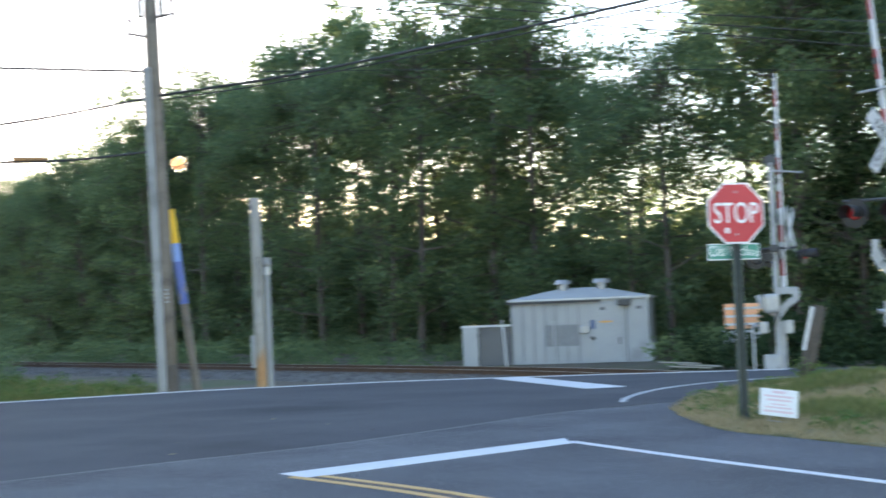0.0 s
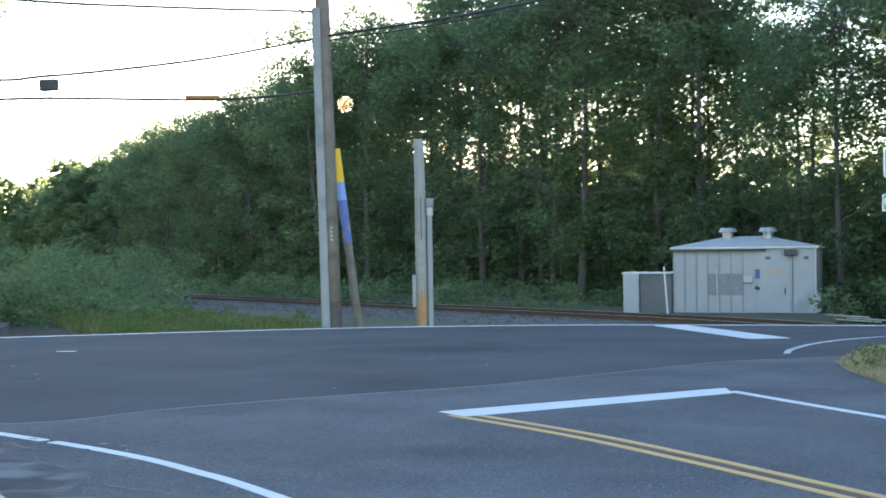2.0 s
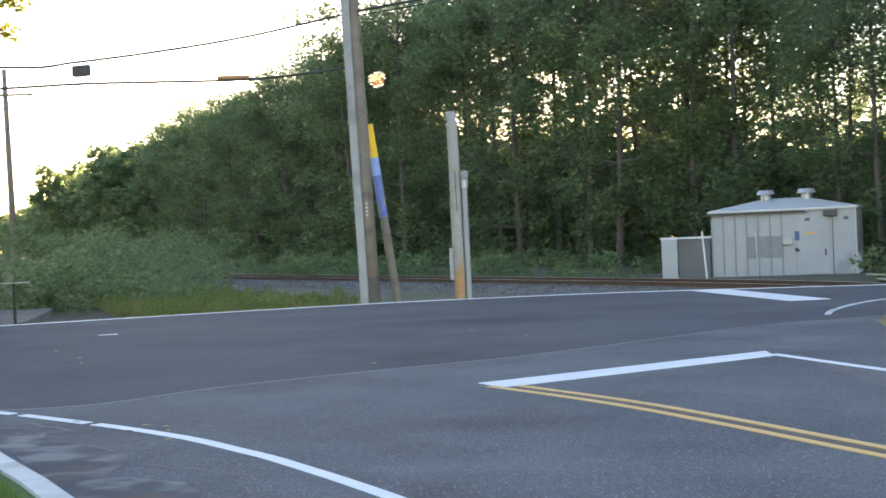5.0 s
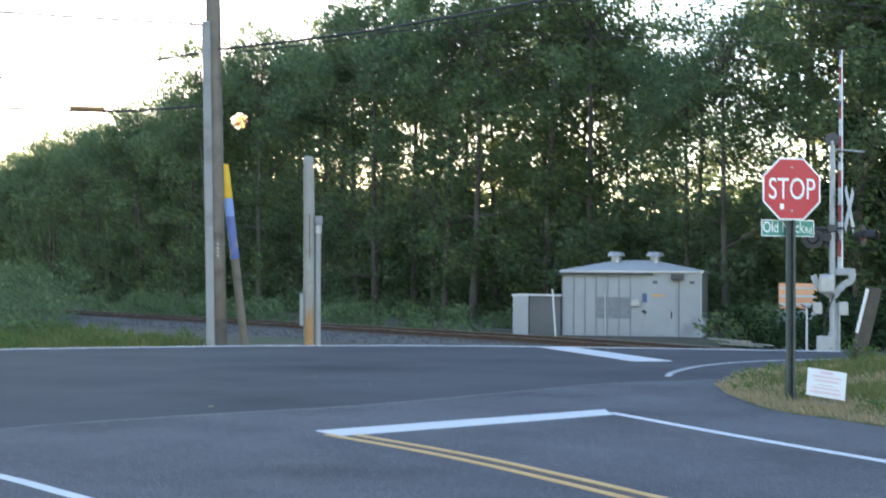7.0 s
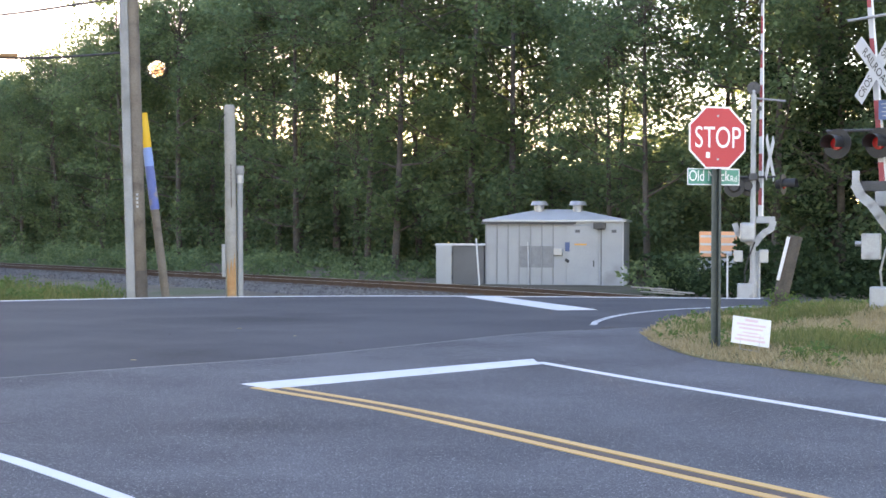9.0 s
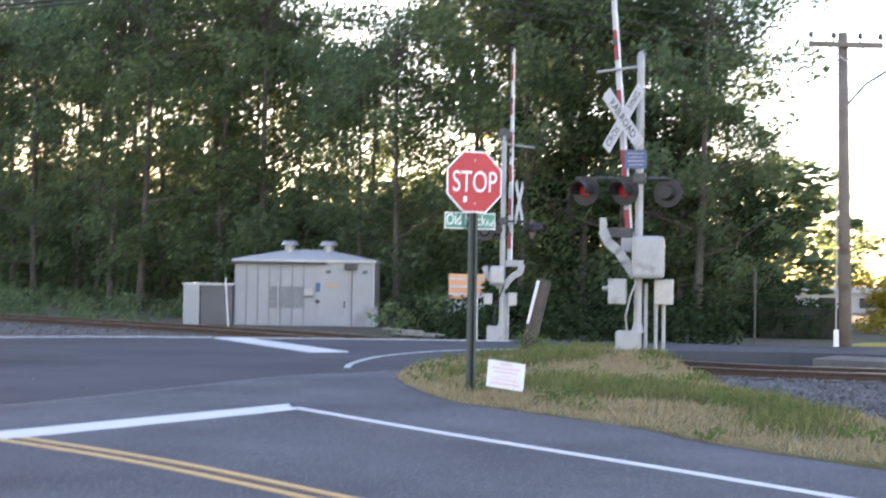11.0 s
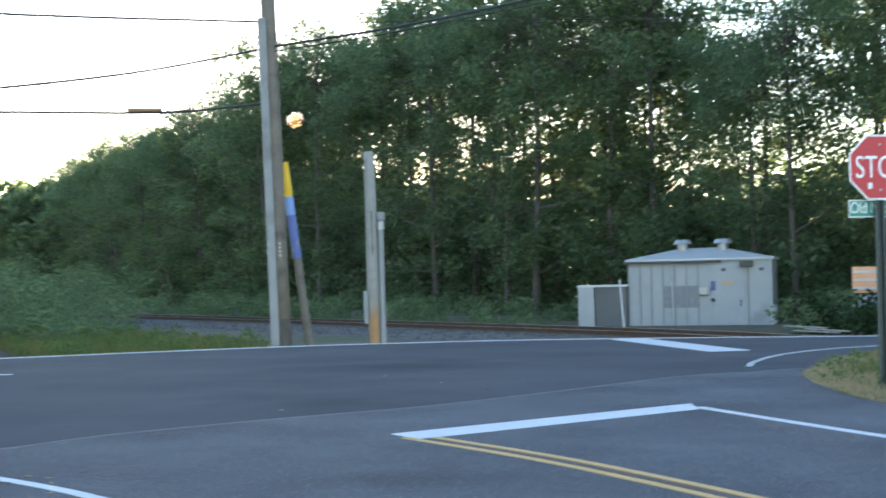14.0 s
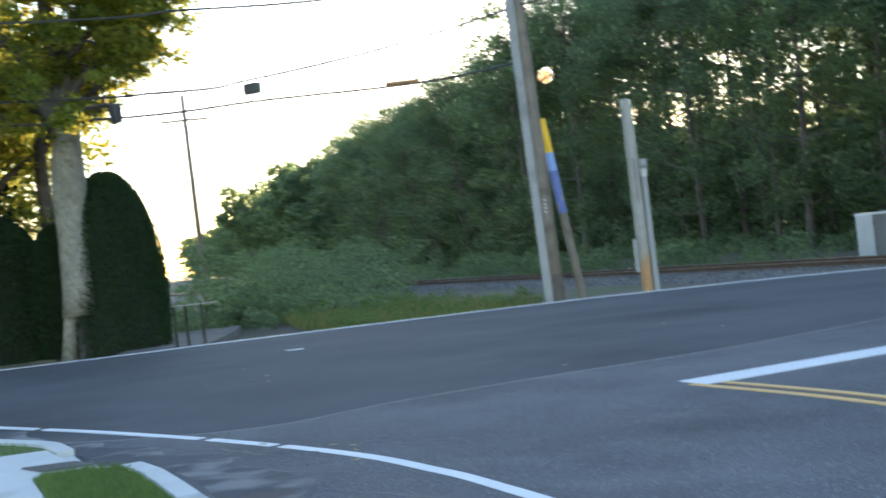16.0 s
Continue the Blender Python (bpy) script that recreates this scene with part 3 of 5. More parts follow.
# ---- trees ----
def make_tree(seed, height, spread, count, leaf, material, bark, base=0.12, name="tree", label="tall leafy broadleaf tree of the woodland edge", group="woodland trees", trunk_r=0.16, limbs=16, thin=1.0, dome=14):
    rng = np.random.default_rng(seed)
    ob = thing(name, label, "tree", group=group)
    bm = bmesh.new()
    bend = rng.normal(size=2) * 0.25
    spine = [Vector((bend[0] * math.sin(2.2 * f), bend[1] * math.sin(1.7 * f), height * 0.93 * f)) for f in np.linspace(0, 1, 8)]
    pipe(bm, [spine[0] - Vector((0, 0, 0.4)), *spine], [trunk_r * 1.5] + [trunk_r * (1.15 - f * 1.02) for f in np.linspace(0, 1, 8)], 9)
    clumps = []
    for k in range(limbs):
        f = base + (0.95 - base) * (k + rng.random()) / limbs
        i = min(6, int(f * 7)); p = spine[i].lerp(spine[i + 1], f * 7 - i)
        ang = k * 2.4 + rng.normal() * 0.4
        reach = spread * (0.3 + 0.8 * math.sin(math.pi * min(1, 0.02 + 0.90 * f))) * (0.6 + 0.6 * rng.random())
        tip = p + Vector((math.cos(ang) * reach, math.sin(ang) * reach, reach * (0.15 + 0.5 * rng.random())))
        mid = p.lerp(tip, 0.5) + Vector((0, 0, -0.08 * reach))
        r0 = trunk_r * 0.42 * (1.1 - f)
        pipe(bm, [p, mid, tip], [r0, r0 * 0.6, r0 * 0.2], 5)
        for j in range(5):
            g = 0.35 + 0.7 * j / 4
            q = p.lerp(tip, g) + Vector(tuple(rng.normal(size=3) * 0.28 * spread * 0.5))
            pipe(bm, [p.lerp(tip, g * 0.85), q], [r0 * 0.4, r0 * 0.12], 4)
            if rng.random() > 0.2:
                clumps.append((*q, spread * (0.13 + 0.15 * rng.random())))
    for j in range(dome):
        a, f = j * 2.4 + rng.random(), (j + 0.5) / dome
        out = spread * (0.85 + 0.25 * rng.random()) * math.sqrt(f)
        q = Vector((spine[6].x + math.cos(a) * out, spine[6].y + math.sin(a) * out, height * (0.93 - 0.36 * f ** 1.6 + 0.03 * rng.normal())))
        pipe(bm, [spine[5].lerp(spine[6], rng.random()), q], [trunk_r * 0.2, 0.01], 4)
        clumps.append((*q, spread * (0.17 + 0.13 * rng.random())))
    part("trunk", bm, bark, ob)
    part("crown", leaves("crown", clumps, int(count * thin), leaf, material, rng), material, ob)
    return ob


protos = [make_tree(11 + i, 14, (3.3, 3.7, 3.0, 3.5, 3.1)[i], 8800, 0.175, (LEAF_A, LEAF_B)[i % 2], BARK, base=(0.06, 0.12, 0.08, 0.16, 0.1)[i], limbs=(18, 17, 20, 16, 19)[i], trunk_r=0.13, dome=24) for i in range(5)]
far_protos = [make_tree(41 + i, 14, 4.2, 3600, 0.55, (LEAF_A, LEAF_B)[i % 2], BARK, base=0.1) for i in range(3)]
EDGE = [(3.4, 43.0), (1, 44), (-27, 64), (-55, 84), (-135, 157), (-240, 262), (-340, 352)]
TOPS = [(-12, 6.0), (-10, 7.0), (-9, 8.6), (-8, 10.8), (-6, 13.4), (-3, 15.0), (1.6, 15.7), (4.6, 15.0), (7, 13.3), (8.6, 11.6), (10, 13.3), (12.4, 15.0), (15, 16.4), (18, 15.7), (20, 14.8), (22.7, 16.2), (27.5, 16.0), (30, 14.4), (33, 13.2), (36, 13.5), (38.5, 12.9), (42, 12.6), (46, 12.6)]


def edge_at(s):
    for a, b in zip(EDGE, EDGE[1:]):
        L = math.dist(a, b)
        if s <= L:
            break
        s -= L
    return Vector(a).lerp(Vector(b), s / L), (Vector(b) - Vector(a)).normalized()


used = set()


def plant(proto, x, y, h, rng, wide=1.0):
    sc = h / 14
    m = pose(x, y, GROUND_Z - 0.05, 0, 0, rng.random() * 360) @ Matrix.Diagonal((sc * wide, sc * wide, sc, 1))
    if proto.name in used:
        return copy_thing(proto, m)
    used.add(proto.name)
    proto.matrix_basis = m
    return proto


tr = np.random.default_rng(5)
s = 0.0
while s < 105:
    for row, off in enumerate((0.0, 4.2, 9.0)):
        if s < (0, 3, 7)[row]:
            continue
        p, d = edge_at(s + row * 1.3)
        n = Vector((-d.y, d.x)) if Vector((-d.y, d.x)).y > 0 else Vector((d.y, -d.x))
        q = p + n * (off + tr.normal() * 0.9) + d * tr.normal() * 0.7
        b = math.degrees(math.atan2(-q.x, q.y))
        if (row == 2 and b < 27 and tr.random() < 0.6) or (row > 0 and 5.6 < b < 8.9 and tr.random() < 0.7):
            continue
        h = np.interp(b, [t[0] for t in TOPS], [t[1] for t in TOPS]) * (0.95 + 0.09 * tr.random())
        side = q.x * sun_way.y - q.y * sun_way.x
        if abs(side) < 1.0:
            q += d * (1.6 if d.x * sun_way.y - d.y * sun_way.x > 0 else -1.6) * (1 if side > 0 else -1)
        plant(protos[tr.integers(5)], q.x, q.y, h, tr)
    s += 3.6
while s < 480:
    for row, off in enumerate((0.0, 6.0)):
        p, d = edge_at(s + row * 2)
        n = Vector((-d.y, d.x)) if Vector((-d.y, d.x)).y > 0 else Vector((d.y, -d.x))
        q = p + n * (off + tr.normal() * 1.2) + d * tr.normal()
        plant(far_protos[tr.integers(3)], q.x, q.y, np.interp(math.degrees(math.atan2(-q.x, q.y)), [t[0] for t in TOPS], [t[1] for t in TOPS]) * (0.95 + 0.15 * tr.random()), tr, 1.1)
    s += 4.6 if s < 170 else 8

# dense trees behind the crossing gates
for x, y, h in ((-1.5, 43.5, 14.0), (0.5, 44.8, 14.2), (1.6, 43.4, 13.6), (2.6, 44.6, 13.0), (3.6, 43.6, 11.6), (4.3, 44.4, 9.6), (5.2, 43.6, 7.4), (6.2, 44, 5.6), (3.4, 47.4, 11.8), (0.2, 48, 14.0)):
    plant(protos[tr.integers(5)], x, y, h, tr, 0.95)

fill = np.random.default_rng(3)
for x, y, h in ((-14.3, 60.2, 13.6), (-15.9, 61.4, 14.0), (-12.9, 58.8, 12.6)):
    plant(protos[fill.integers(5)], x, y, h, fill)

# a denser stretch of mid-height foliage behind the edge trees
dense = []
for k in range(150):
    p, d = edge_at(fill.uniform(28, 50))
    n = Vector((-d.y, d.x)) if Vector((-d.y, d.x)).y > 0 else Vector((d.y, -d.x))
    q = p + n * fill.uniform(5, 13)
    dense.append((q.x, q.y, GROUND_Z + fill.uniform(2.5, 8.0), fill.uniform(0.6, 1.2)))
tagged(new("mid_foliage", leaves("mid_foliage", dense, 17000, 0.3, LEAF_B, fill)), "dense dark foliage between the woodland trunks", "foliage", kind="stuff")

lone = make_tree(63, 14, 2.2, 5200, 0.22, LEAF_A, BARK, base=0.45, label="slender pale green tree rising above the woodland", limbs=13)
lone.matrix_basis = pose(-24.6, 65.5, GROUND_Z, 0, 0, 40) @ Matrix.Diagonal((1.2, 1.2, 1.42, 1))

# deeper rows of the wood, lower and denser
s = 6.0
while s < 150:
    for row, off in enumerate((14.5, 20.0)):
        p, d = edge_at(s + row * 2.4)
        n = Vector((-d.y, d.x)) if Vector((-d.y, d.x)).y > 0 else Vector((d.y, -d.x))
        q = p + n * (off + tr.normal() * 1.2) + d * tr.normal()
        plant(far_protos[tr.integers(3)], q.x, q.y, (5.2 if math.atan2(-q.x, q.y) < 0.36 else 7.6 if math.atan2(-q.x, q.y) < 0.46 else 9.5) + 2.2 * tr.random(), tr, 1.9 if math.atan2(-q.x, q.y) < 0.36 else 1.4)
    s += 5.0

# undergrowth along the woodland edge
clumps, deep = [], []
for k in range(1150):
    s = 1 + 150 * tr.random() ** 1.3
    p, d = edge_at(s)
    n = Vector((-d.y, d.x)) if Vector((-d.y, d.x)).y > 0 else Vector((d.y, -d.x))
    q = p + n * tr.uniform(-2.5, 7)
    clumps.append((q.x, q.y, GROUND_Z + 5.4 * tr.random() ** 1.8, tr.uniform(0.5, 1.2)))
# brush in darker leaves, the shade behind the gates put into their colour
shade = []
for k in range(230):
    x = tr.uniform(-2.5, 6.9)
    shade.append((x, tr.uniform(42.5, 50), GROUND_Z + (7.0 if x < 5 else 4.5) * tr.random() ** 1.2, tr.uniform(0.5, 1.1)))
seen = lambda q: not (3.0 < math.degrees(math.atan2(-q[0], q[1])) < 6.2 and 0.5 < q[2] < 2.4 and q[1] < 44.0)
clumps = [q for q in clumps if seen(q)]
me = leaves("undergrowth", clumps, 112000, 0.21, LEAF_B, tr)
for k in range(420):
    s = 4 + 150 * tr.random() ** 1.2
    p, d = edge_at(s)
    n = Vector((-d.y, d.x)) if Vector((-d.y, d.x)).y > 0 else Vector((d.y, -d.x))
    q = p + n * tr.uniform(8, 22)
    deep.append((q.x, q.y, GROUND_Z + 3.6 * tr.random(), tr.uniform(0.7, 1.4)))
deep = [q for q in deep if seen(q)]
tagged(new("deep_undergrowth", leaves("deep_undergrowth", deep, 36000, 0.42, LEAF_B, tr)), "dark thicket deep inside the woodland", "bushes", kind="stuff")
low = []
for k in range(520):
    s = 12.5 + 115 * tr.random() ** 1.4
    v = trk(s, tr.uniform(3.4, 11), 0)
    low.append((v.x, v.y, GROUND_Z + 0.9 * tr.random() ** 2, tr.uniform(0.25, 0.7)))
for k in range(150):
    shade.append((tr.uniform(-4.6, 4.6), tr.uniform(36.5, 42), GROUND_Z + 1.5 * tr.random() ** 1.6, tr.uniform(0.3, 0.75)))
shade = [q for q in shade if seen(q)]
tagged(new("gate_thicket", leaves("gate_thicket", shade, 40000, 0.18, LEAF_DARK, tr)), "thicket behind the crossing gates, shade put into its dark leaves", "bushes", kind="stuff")
low = [q for q in low if not (-13.6 < q[0] < -4.9 and q[1] < 46)]
tagged(new("trackside_brush", leaves("trackside_brush", low, 42000, 0.15, LEAF_A, tr)), "low green brush between track and woodland", "bushes", kind="stuff")
tagged(new("undergrowth", me), "dense dark green undergrowth below the woodland trees", "bushes", kind="stuff")


# ---- signs and posts on the grass corner ----
def bearing(x, y):
    return math.degrees(math.atan2(-x, y))


def octagon(bm, r, y0, y1, z):
    pts = [(r * math.cos(math.pi / 8 + k * math.pi / 4), r * math.sin(math.pi / 8 + k * math.pi / 4)) for k in range(8)]
    a = [bm.verts.new((x, y0, z + h)) for x, h in pts]
    b = [bm.verts.new((x, y1, z + h)) for x, h in pts]
    bm.faces.new(a); bm.faces.new(b[::-1])
    for k in range(8):
        bm.faces.new((a[k], a[(k + 1) % 8], b[(k + 1) % 8], b[k]))
    return bm


stop = thing("stop_sign", "red octagonal stop sign on a green steel post in rough grass", "stop sign", -1.23, 16.63, 0.03, 31)
bm = bmesh.new()
box(bm, (0, 0.012, 1.3), (0.075, 0.006, 3.1)); box(bm, (-0.036, -0.012, 1.3), (0.006, 0.05, 3.1)); box(bm, (0.036, -0.012, 1.3), (0.006, 0.05, 3.1))
box(bm, (-0.05, -0.036, 1.3), (0.03, 0.006, 3.1)); box(bm, (0.05, -0.036, 1.3), (0.03, 0.006, 3.1))
part("post", bm, GREENPOST, stop, "green-grey steel channel post")
plate = part("plate", octagon(bmesh.new(), 0.412, -0.056, -0.060, 2.585), WHITE, stop, "white-edged octagonal plate")
part("face", octagon(bmesh.new(), 0.388, -0.059, -0.064, 2.585), RED, plate, "red reflective face")
letters("STOP", 0.37, 0.001, WHITE, plate, pose(0, -0.066, 2.575, 90), squeeze=0.70)
part("sticker", box(bmesh.new(), (-0.13, -0.066, 2.37), (0.05, 0.003, 0.07)), WHITE, plate, "small pale sticker")
for z in (2.32, 2.85):
    part("bolt", rod(bmesh.new(), (0, -0.05, z), (0, -0.072, z), 0.014, seg=8), GALV, stop)
name_sign = part("street_name_plate", box(bmesh.new(), (0.0, 0.045, 2.11), (0.70, 0.004, 0.205), bevel=0.0), WHITE, stop, "white-edged green street name plate")
part("plate_face", box(bmesh.new(), (0.0, 0.042, 2.11), (0.675, 0.004, 0.18)), GREEN, name_sign, "green reflective face")
letters("Old Neck", 0.19, 0.001, WHITE, name_sign, pose(-0.06, 0.038, 2.115, 90), squeeze=0.72)
letters("Rd", 0.11, 0.001, WHITE, name_sign, pose(0.27, 0.038, 2.085, 90), squeeze=0.8)

yard = thing("yard_sign", "small white plastic yard sign with red print on wire legs", "yard sign", -0.78, 15.95, -0.02, -22, ry=5)
part("panel", box(bmesh.new(), (0, 0, 0.32), (0.48, 0.006, 0.32)), CORFLUTE, yard, "white fluted plastic panel")
for z, w, hh in ((0.445, 0.16, 0.028), (0.395, 0.36, 0.022), (0.35, 0.30, 0.022), (0.30, 0.20, 0.014), (0.262, 0.34, 0.018), (0.215, 0.38, 0.024)):
    part("print_bar", box(bmesh.new(), (0.0, -0.005, z), (w, 0.003, hh)), PINK, yard, "red bar of print")
for x in (-0.12, 0.12):
    part("wire_leg", rod(bmesh.new(), (x, 0, -0.1), (x, 0, 0.3), 0.004, seg=6), GALV, yard)
part("wire_leg", rod(bmesh.new(), (-0.12, 0, 0.1), (0.12, 0, 0.1), 0.004, seg=6), GALV, yard)

lean = thing("leaning_post", "weathered brown timber post leaning in the grass", "post", -0.74, 24.0, 0.06, 0, ry=13)
bm = rod(bmesh.new(), (0, 0, -0.3), (0, 0, 1.38), 0.135, 0.125, 14)
part("timber", bm, TIE, lean, smooth=False)
part("reflector_strip", box(bmesh.new(), (-0.10, -0.085, 0.95), (0.075, 0.02, 0.78)), WHITE, lean, "white reflective strip with a rusty edge")
part("strip_edge", box(bmesh.new(), (-0.062, -0.118, 0.98), (0.012, 0.012, 0.74)), RUST, lean)


# ---- level crossing masts ----
def crossbuck(parent, x, z, y, rz, back=False):
    m = Matrix.Translation((x, y, z)) @ pose(0, 0, 0, 0, 0, rz)
    for k, (ang, txt) in enumerate(((48, "CROSSING"), (-48, "RAILROAD"))):
        mm = m @ pose(0, -0.012 * k, 0, 0, -ang, 0)
        b = part("crossbuck_blade", box(bmesh.new(), (0, 0, 0), (1.22, 0.006, 0.225), mm), BUCK, parent, "white crossbuck blade with black letters")
        if not back:
            if k:
                letters(txt, 0.18, 0.001, BLACK, b, mm @ pose(0, -0.006, 0, 90), squeeze=0.95)
            else:
                letters("CROS", 0.18, 0.001, BLACK, b, mm @ pose(-0.36, -0.006, 0, 90), squeeze=0.8)
                letters("SING", 0.18, 0.001, BLACK, b, mm @ pose(0.36, -0.006, 0, 90), squeeze=0.8)


def flasher(parent, x, y, z, rz, lens=True):
    """A round backplate with a hooded lamp that faces local -y."""
    m = Matrix.Translation((x, y, z)) @ pose(0, 0, 0, 0, 0, rz)
    bm = bmesh.new()
    r = bmesh.ops.create_cone(bm, cap_ends=True, segments=28, radius1=0.235, radius2=0.235, depth=0.012, matrix=m @ pose(0, 0, 0, 90))
    f = part("backplate", bm, BLACK, parent, "round black backplate")
    bm = bmesh.new()
    bmesh.ops.create_cone(bm, cap_ends=True, segments=20, radius1=0.13, radius2=0.10, depth=0.16, matrix=m @ Matrix.Translation((0, 0.085, 0)) @ pose(0, 0, 0, -90))
    part("lamp_housing", bm, BLACK, f)
    if lens:
        bm = bmesh.new()
        bmesh.ops.create_cone(bm, cap_ends=True, segments=20, radius1=0.105, radius2=0.095, depth=0.03, matrix=m @ Matrix.Translation((0, -0.02, 0)) @ pose(0, 0, 0, 90))
        part("lens", bm, LENS, f, "red glass lens")
        bm = bmesh.new()
        rim = [[bm.verts.new(m @ Vector((rr * math.cos(a), yy, rr * math.sin(a)))) for a in np.linspace(-0.5, math.pi + 0.5, 15)] for rr, yy in ((0.125, -0.006), (0.135, -0.30), (0.130, -0.30), (0.118, -0.006))]
        for a, b in zip(rim, rim[1:] + rim[:1]):
            for k in range(14):
                bm.faces.new((a[k], a[k + 1], b[k + 1], b[k]))
        part("hood", bm, BLACK, f)


def gate_arm(parent, base, tip, first_red=True):
    a, b = Vector(base), Vector(tip)
    n = 13
    for k in range(n):
        p, q = a.lerp(b, k / n), a.lerp(b, (k + 1) / n)
        w0, w1 = 0.052 - 0.026 * k / n, 0.052 - 0.026 * (k + 1) / n
        bm = bmesh.new()
        vs = [[bm.verts.new(c + Vector((sx * w, sy * 0.02, 0))) for sx, sy in ((-1, -1), (1, -1), (1, 1), (-1, 1))] for c, w in ((p, w0), (q, w1))]
        for j in range(4):
            bm.faces.new((vs[0][j], vs[0][(j + 1) % 4], vs[1][(j + 1) % 4], vs[1][j]))
        bm.faces.new(vs[0][::-1]); bm.faces.new(vs[1])
        part("arm_section", bm, ARMRED if (k % 2 == 0) == first_red else ARMGREY, parent, "red arm section, darkened for its shaded face" if (k % 2 == 0) == first_red else "white arm section, greyed for its shaded face")
    # white strip puts the light on the arm's edge into colour
    bm = bmesh.new()
    pipe(bm, [a + Vector((0.05, -0.012, 0)), b + Vector((0.026, -0.012, 0))], [0.022, 0.014], 6)
    part("arm_edge", bm, WHITE, parent, "white edge of the arm, brighter as its lit side")
    for f in (0.5, 0.75, 0.98):
        part("arm_lamp", rod(bmesh.new(), a.lerp(b, f) + Vector((-0.03, -0.03, 0)), a.lerp(b, f) + Vector((-0.03, -0.03, 0.1)), 0.04, seg=8), DARKSTEEL, parent)


def crossing_mast(name, label, x, y, z, rz, back):
    g = thing(name, label, "crossing gate", x, y, z, rz, group="level crossing gates")
    part("plinth", box(bmesh.new(), (0, 0, -0.2), (0.62, 0.62, 0.36), bevel=0.03), CONCRETE, g, "concrete plinth")
    part("mast_base", box(bmesh.new(), (-0.1, 0, 0.14), (0.36, 0.36, 0.34), bevel=0.03), ALU, g, "white junction base")
    part("mast", rod(bmesh.new(), (0.06, 0, 0.0), (0.06, 0, 4.66), 0.064, 0.06, 16), ALU, g, "pale aluminium mast")
    part("mast_cap", rod(bmesh.new(), (0.06, 0, 4.64), (0.06, 0, 4.74), 0.07, 0.03, 16), ALU, g)
    part("collar", rod(bmesh.new(), (0.06, 0, 0.28), (0.06, 0, 0.42), 0.1, 0.075, 16), ALU, g)
    s = -1 if not back else 1
    part("top_bracket", rod(bmesh.new(), (0.06, 0, 4.5), (0.06 + s * 0.7, 0.0, 4.42), 0.022, seg=8), ALU, g)
    part("lamp_bar", rod(bmesh.new(), (-0.95, 0, 2.72), (0.55, 0, 2.72), 0.025, seg=8), DARKSTEEL, g)
    part("lamp_junction", box(bmesh.new(), (0.06, -0.04, 2.72), (0.2, 0.2, 0.16), bevel=0.02), DARKSTEEL, g)
    if not back:
        crossbuck(g, -0.2, 3.66, -0.1, -44)
        flasher(g, -0.78, -0.05, 2.52, -22); flasher(g, -0.16, -0.05, 2.52, -22)
        flasher(g, 0.5, 0.05, 2.5, 165)
        part("notice_plate", box(bmesh.new(), (0.0, -0.09, 3.02), (0.34, 0.004, 0.30)), BLUE, g, "blue notice plate")
        for k in range(4):
            part("print_bar", box(bmesh.new(), (0.0, -0.094, 3.11 - 0.06 * k), (0.26 - 0.04 * (k % 2), 0.003, 0.012)), GALV, g, "pale bar of print")
    else:
        crossbuck(g, 0.42, 3.15, 0.1, 77, True)
        flasher(g, -0.36, 0.05, 2.5, 180); flasher(g, -0.02, 0.12, 2.52, 170); flasher(g, 0.72, -0.02, 2.55, 70)
        part("bell", rod(bmesh.new(), (0.06, -0.05, 4.72), (0.06, 0.1, 4.72), 0.15, 0.08, 18), DARKSTEEL, g, "round grey bell")
    # gate drive, counterweight arm and boxes
    pz = 1.35
    part("gate_drive", box(bmesh.new(), (0.22 if not back else -0.06, -0.16, pz + 0.12), (0.50, 0.42, 0.66) if not back else (0.34, 0.3, 0.44), bevel=0.07), ALU if not back else GALV, g, "gate drive housing")
    bm = bmesh.new()
    cs = [(0.0, -0.05, pz - 0.15), (-0.14, -0.05, pz + 0.05), (-0.26, -0.05, pz + 0.22), (-0.42, -0.05, pz + 0.36), (-0.5, -0.05, pz + 0.52), (-0.5, -0.05, pz + 0.72)]
    if back:
        cs = [(0.1, -0.05, pz - 0.15), (0.2, -0.05, pz), (0.32, -0.05, pz + 0.12), (0.46, -0.05, pz + 0.2), (0.5, -0.05, pz + 0.36)]
    for p, q in zip(cs, cs[1:]):
        d = Vector(q) - Vector(p)
        mm = Matrix.Translation((Vector(p) + Vector(q)) / 2) @ d.to_track_quat("Z", "Y").to_matrix().to_4x4()
        box(bm, (0, 0, 0), (0.10, 0.15, d.length * 1.25), mm)
    part("counterweight_arm", bm, ALU, g, "curved grey support arm")
    if back:
        bm = bmesh.new()
        cs = [(0.0, -0.06, pz - 0.12), (-0.14, -0.06, pz - 0.02), (-0.28, -0.06, pz + 0.1), (-0.34, -0.06, pz + 0.3)]
        for p, q in zip(cs, cs[1:]):
            d = Vector(q) - Vector(p)
            box(bm, (0, 0, 0), (0.09, 0.13, d.length * 1.25), Matrix.Translation((Vector(p) + Vector(q)) / 2) @ d.to_track_quat("Z", "Y").to_matrix().to_4x4())
        part("counterweight_arm", bm, ALU, g, "curved grey support arm")
    part("side_box", box(bmesh.new(), (-0.26, -0.1, pz - 0.42), (0.28, 0.26, 0.40) if not back else (0.2, 0.2, 0.26), bevel=0.02), ALU if not back else GALV, g)
    part("box_latch", rod(bmesh.new(), (-0.4, -0.1, pz - 0.38), (-0.5, -0.1, pz - 0.38), 0.04, seg=8), GALV, g)
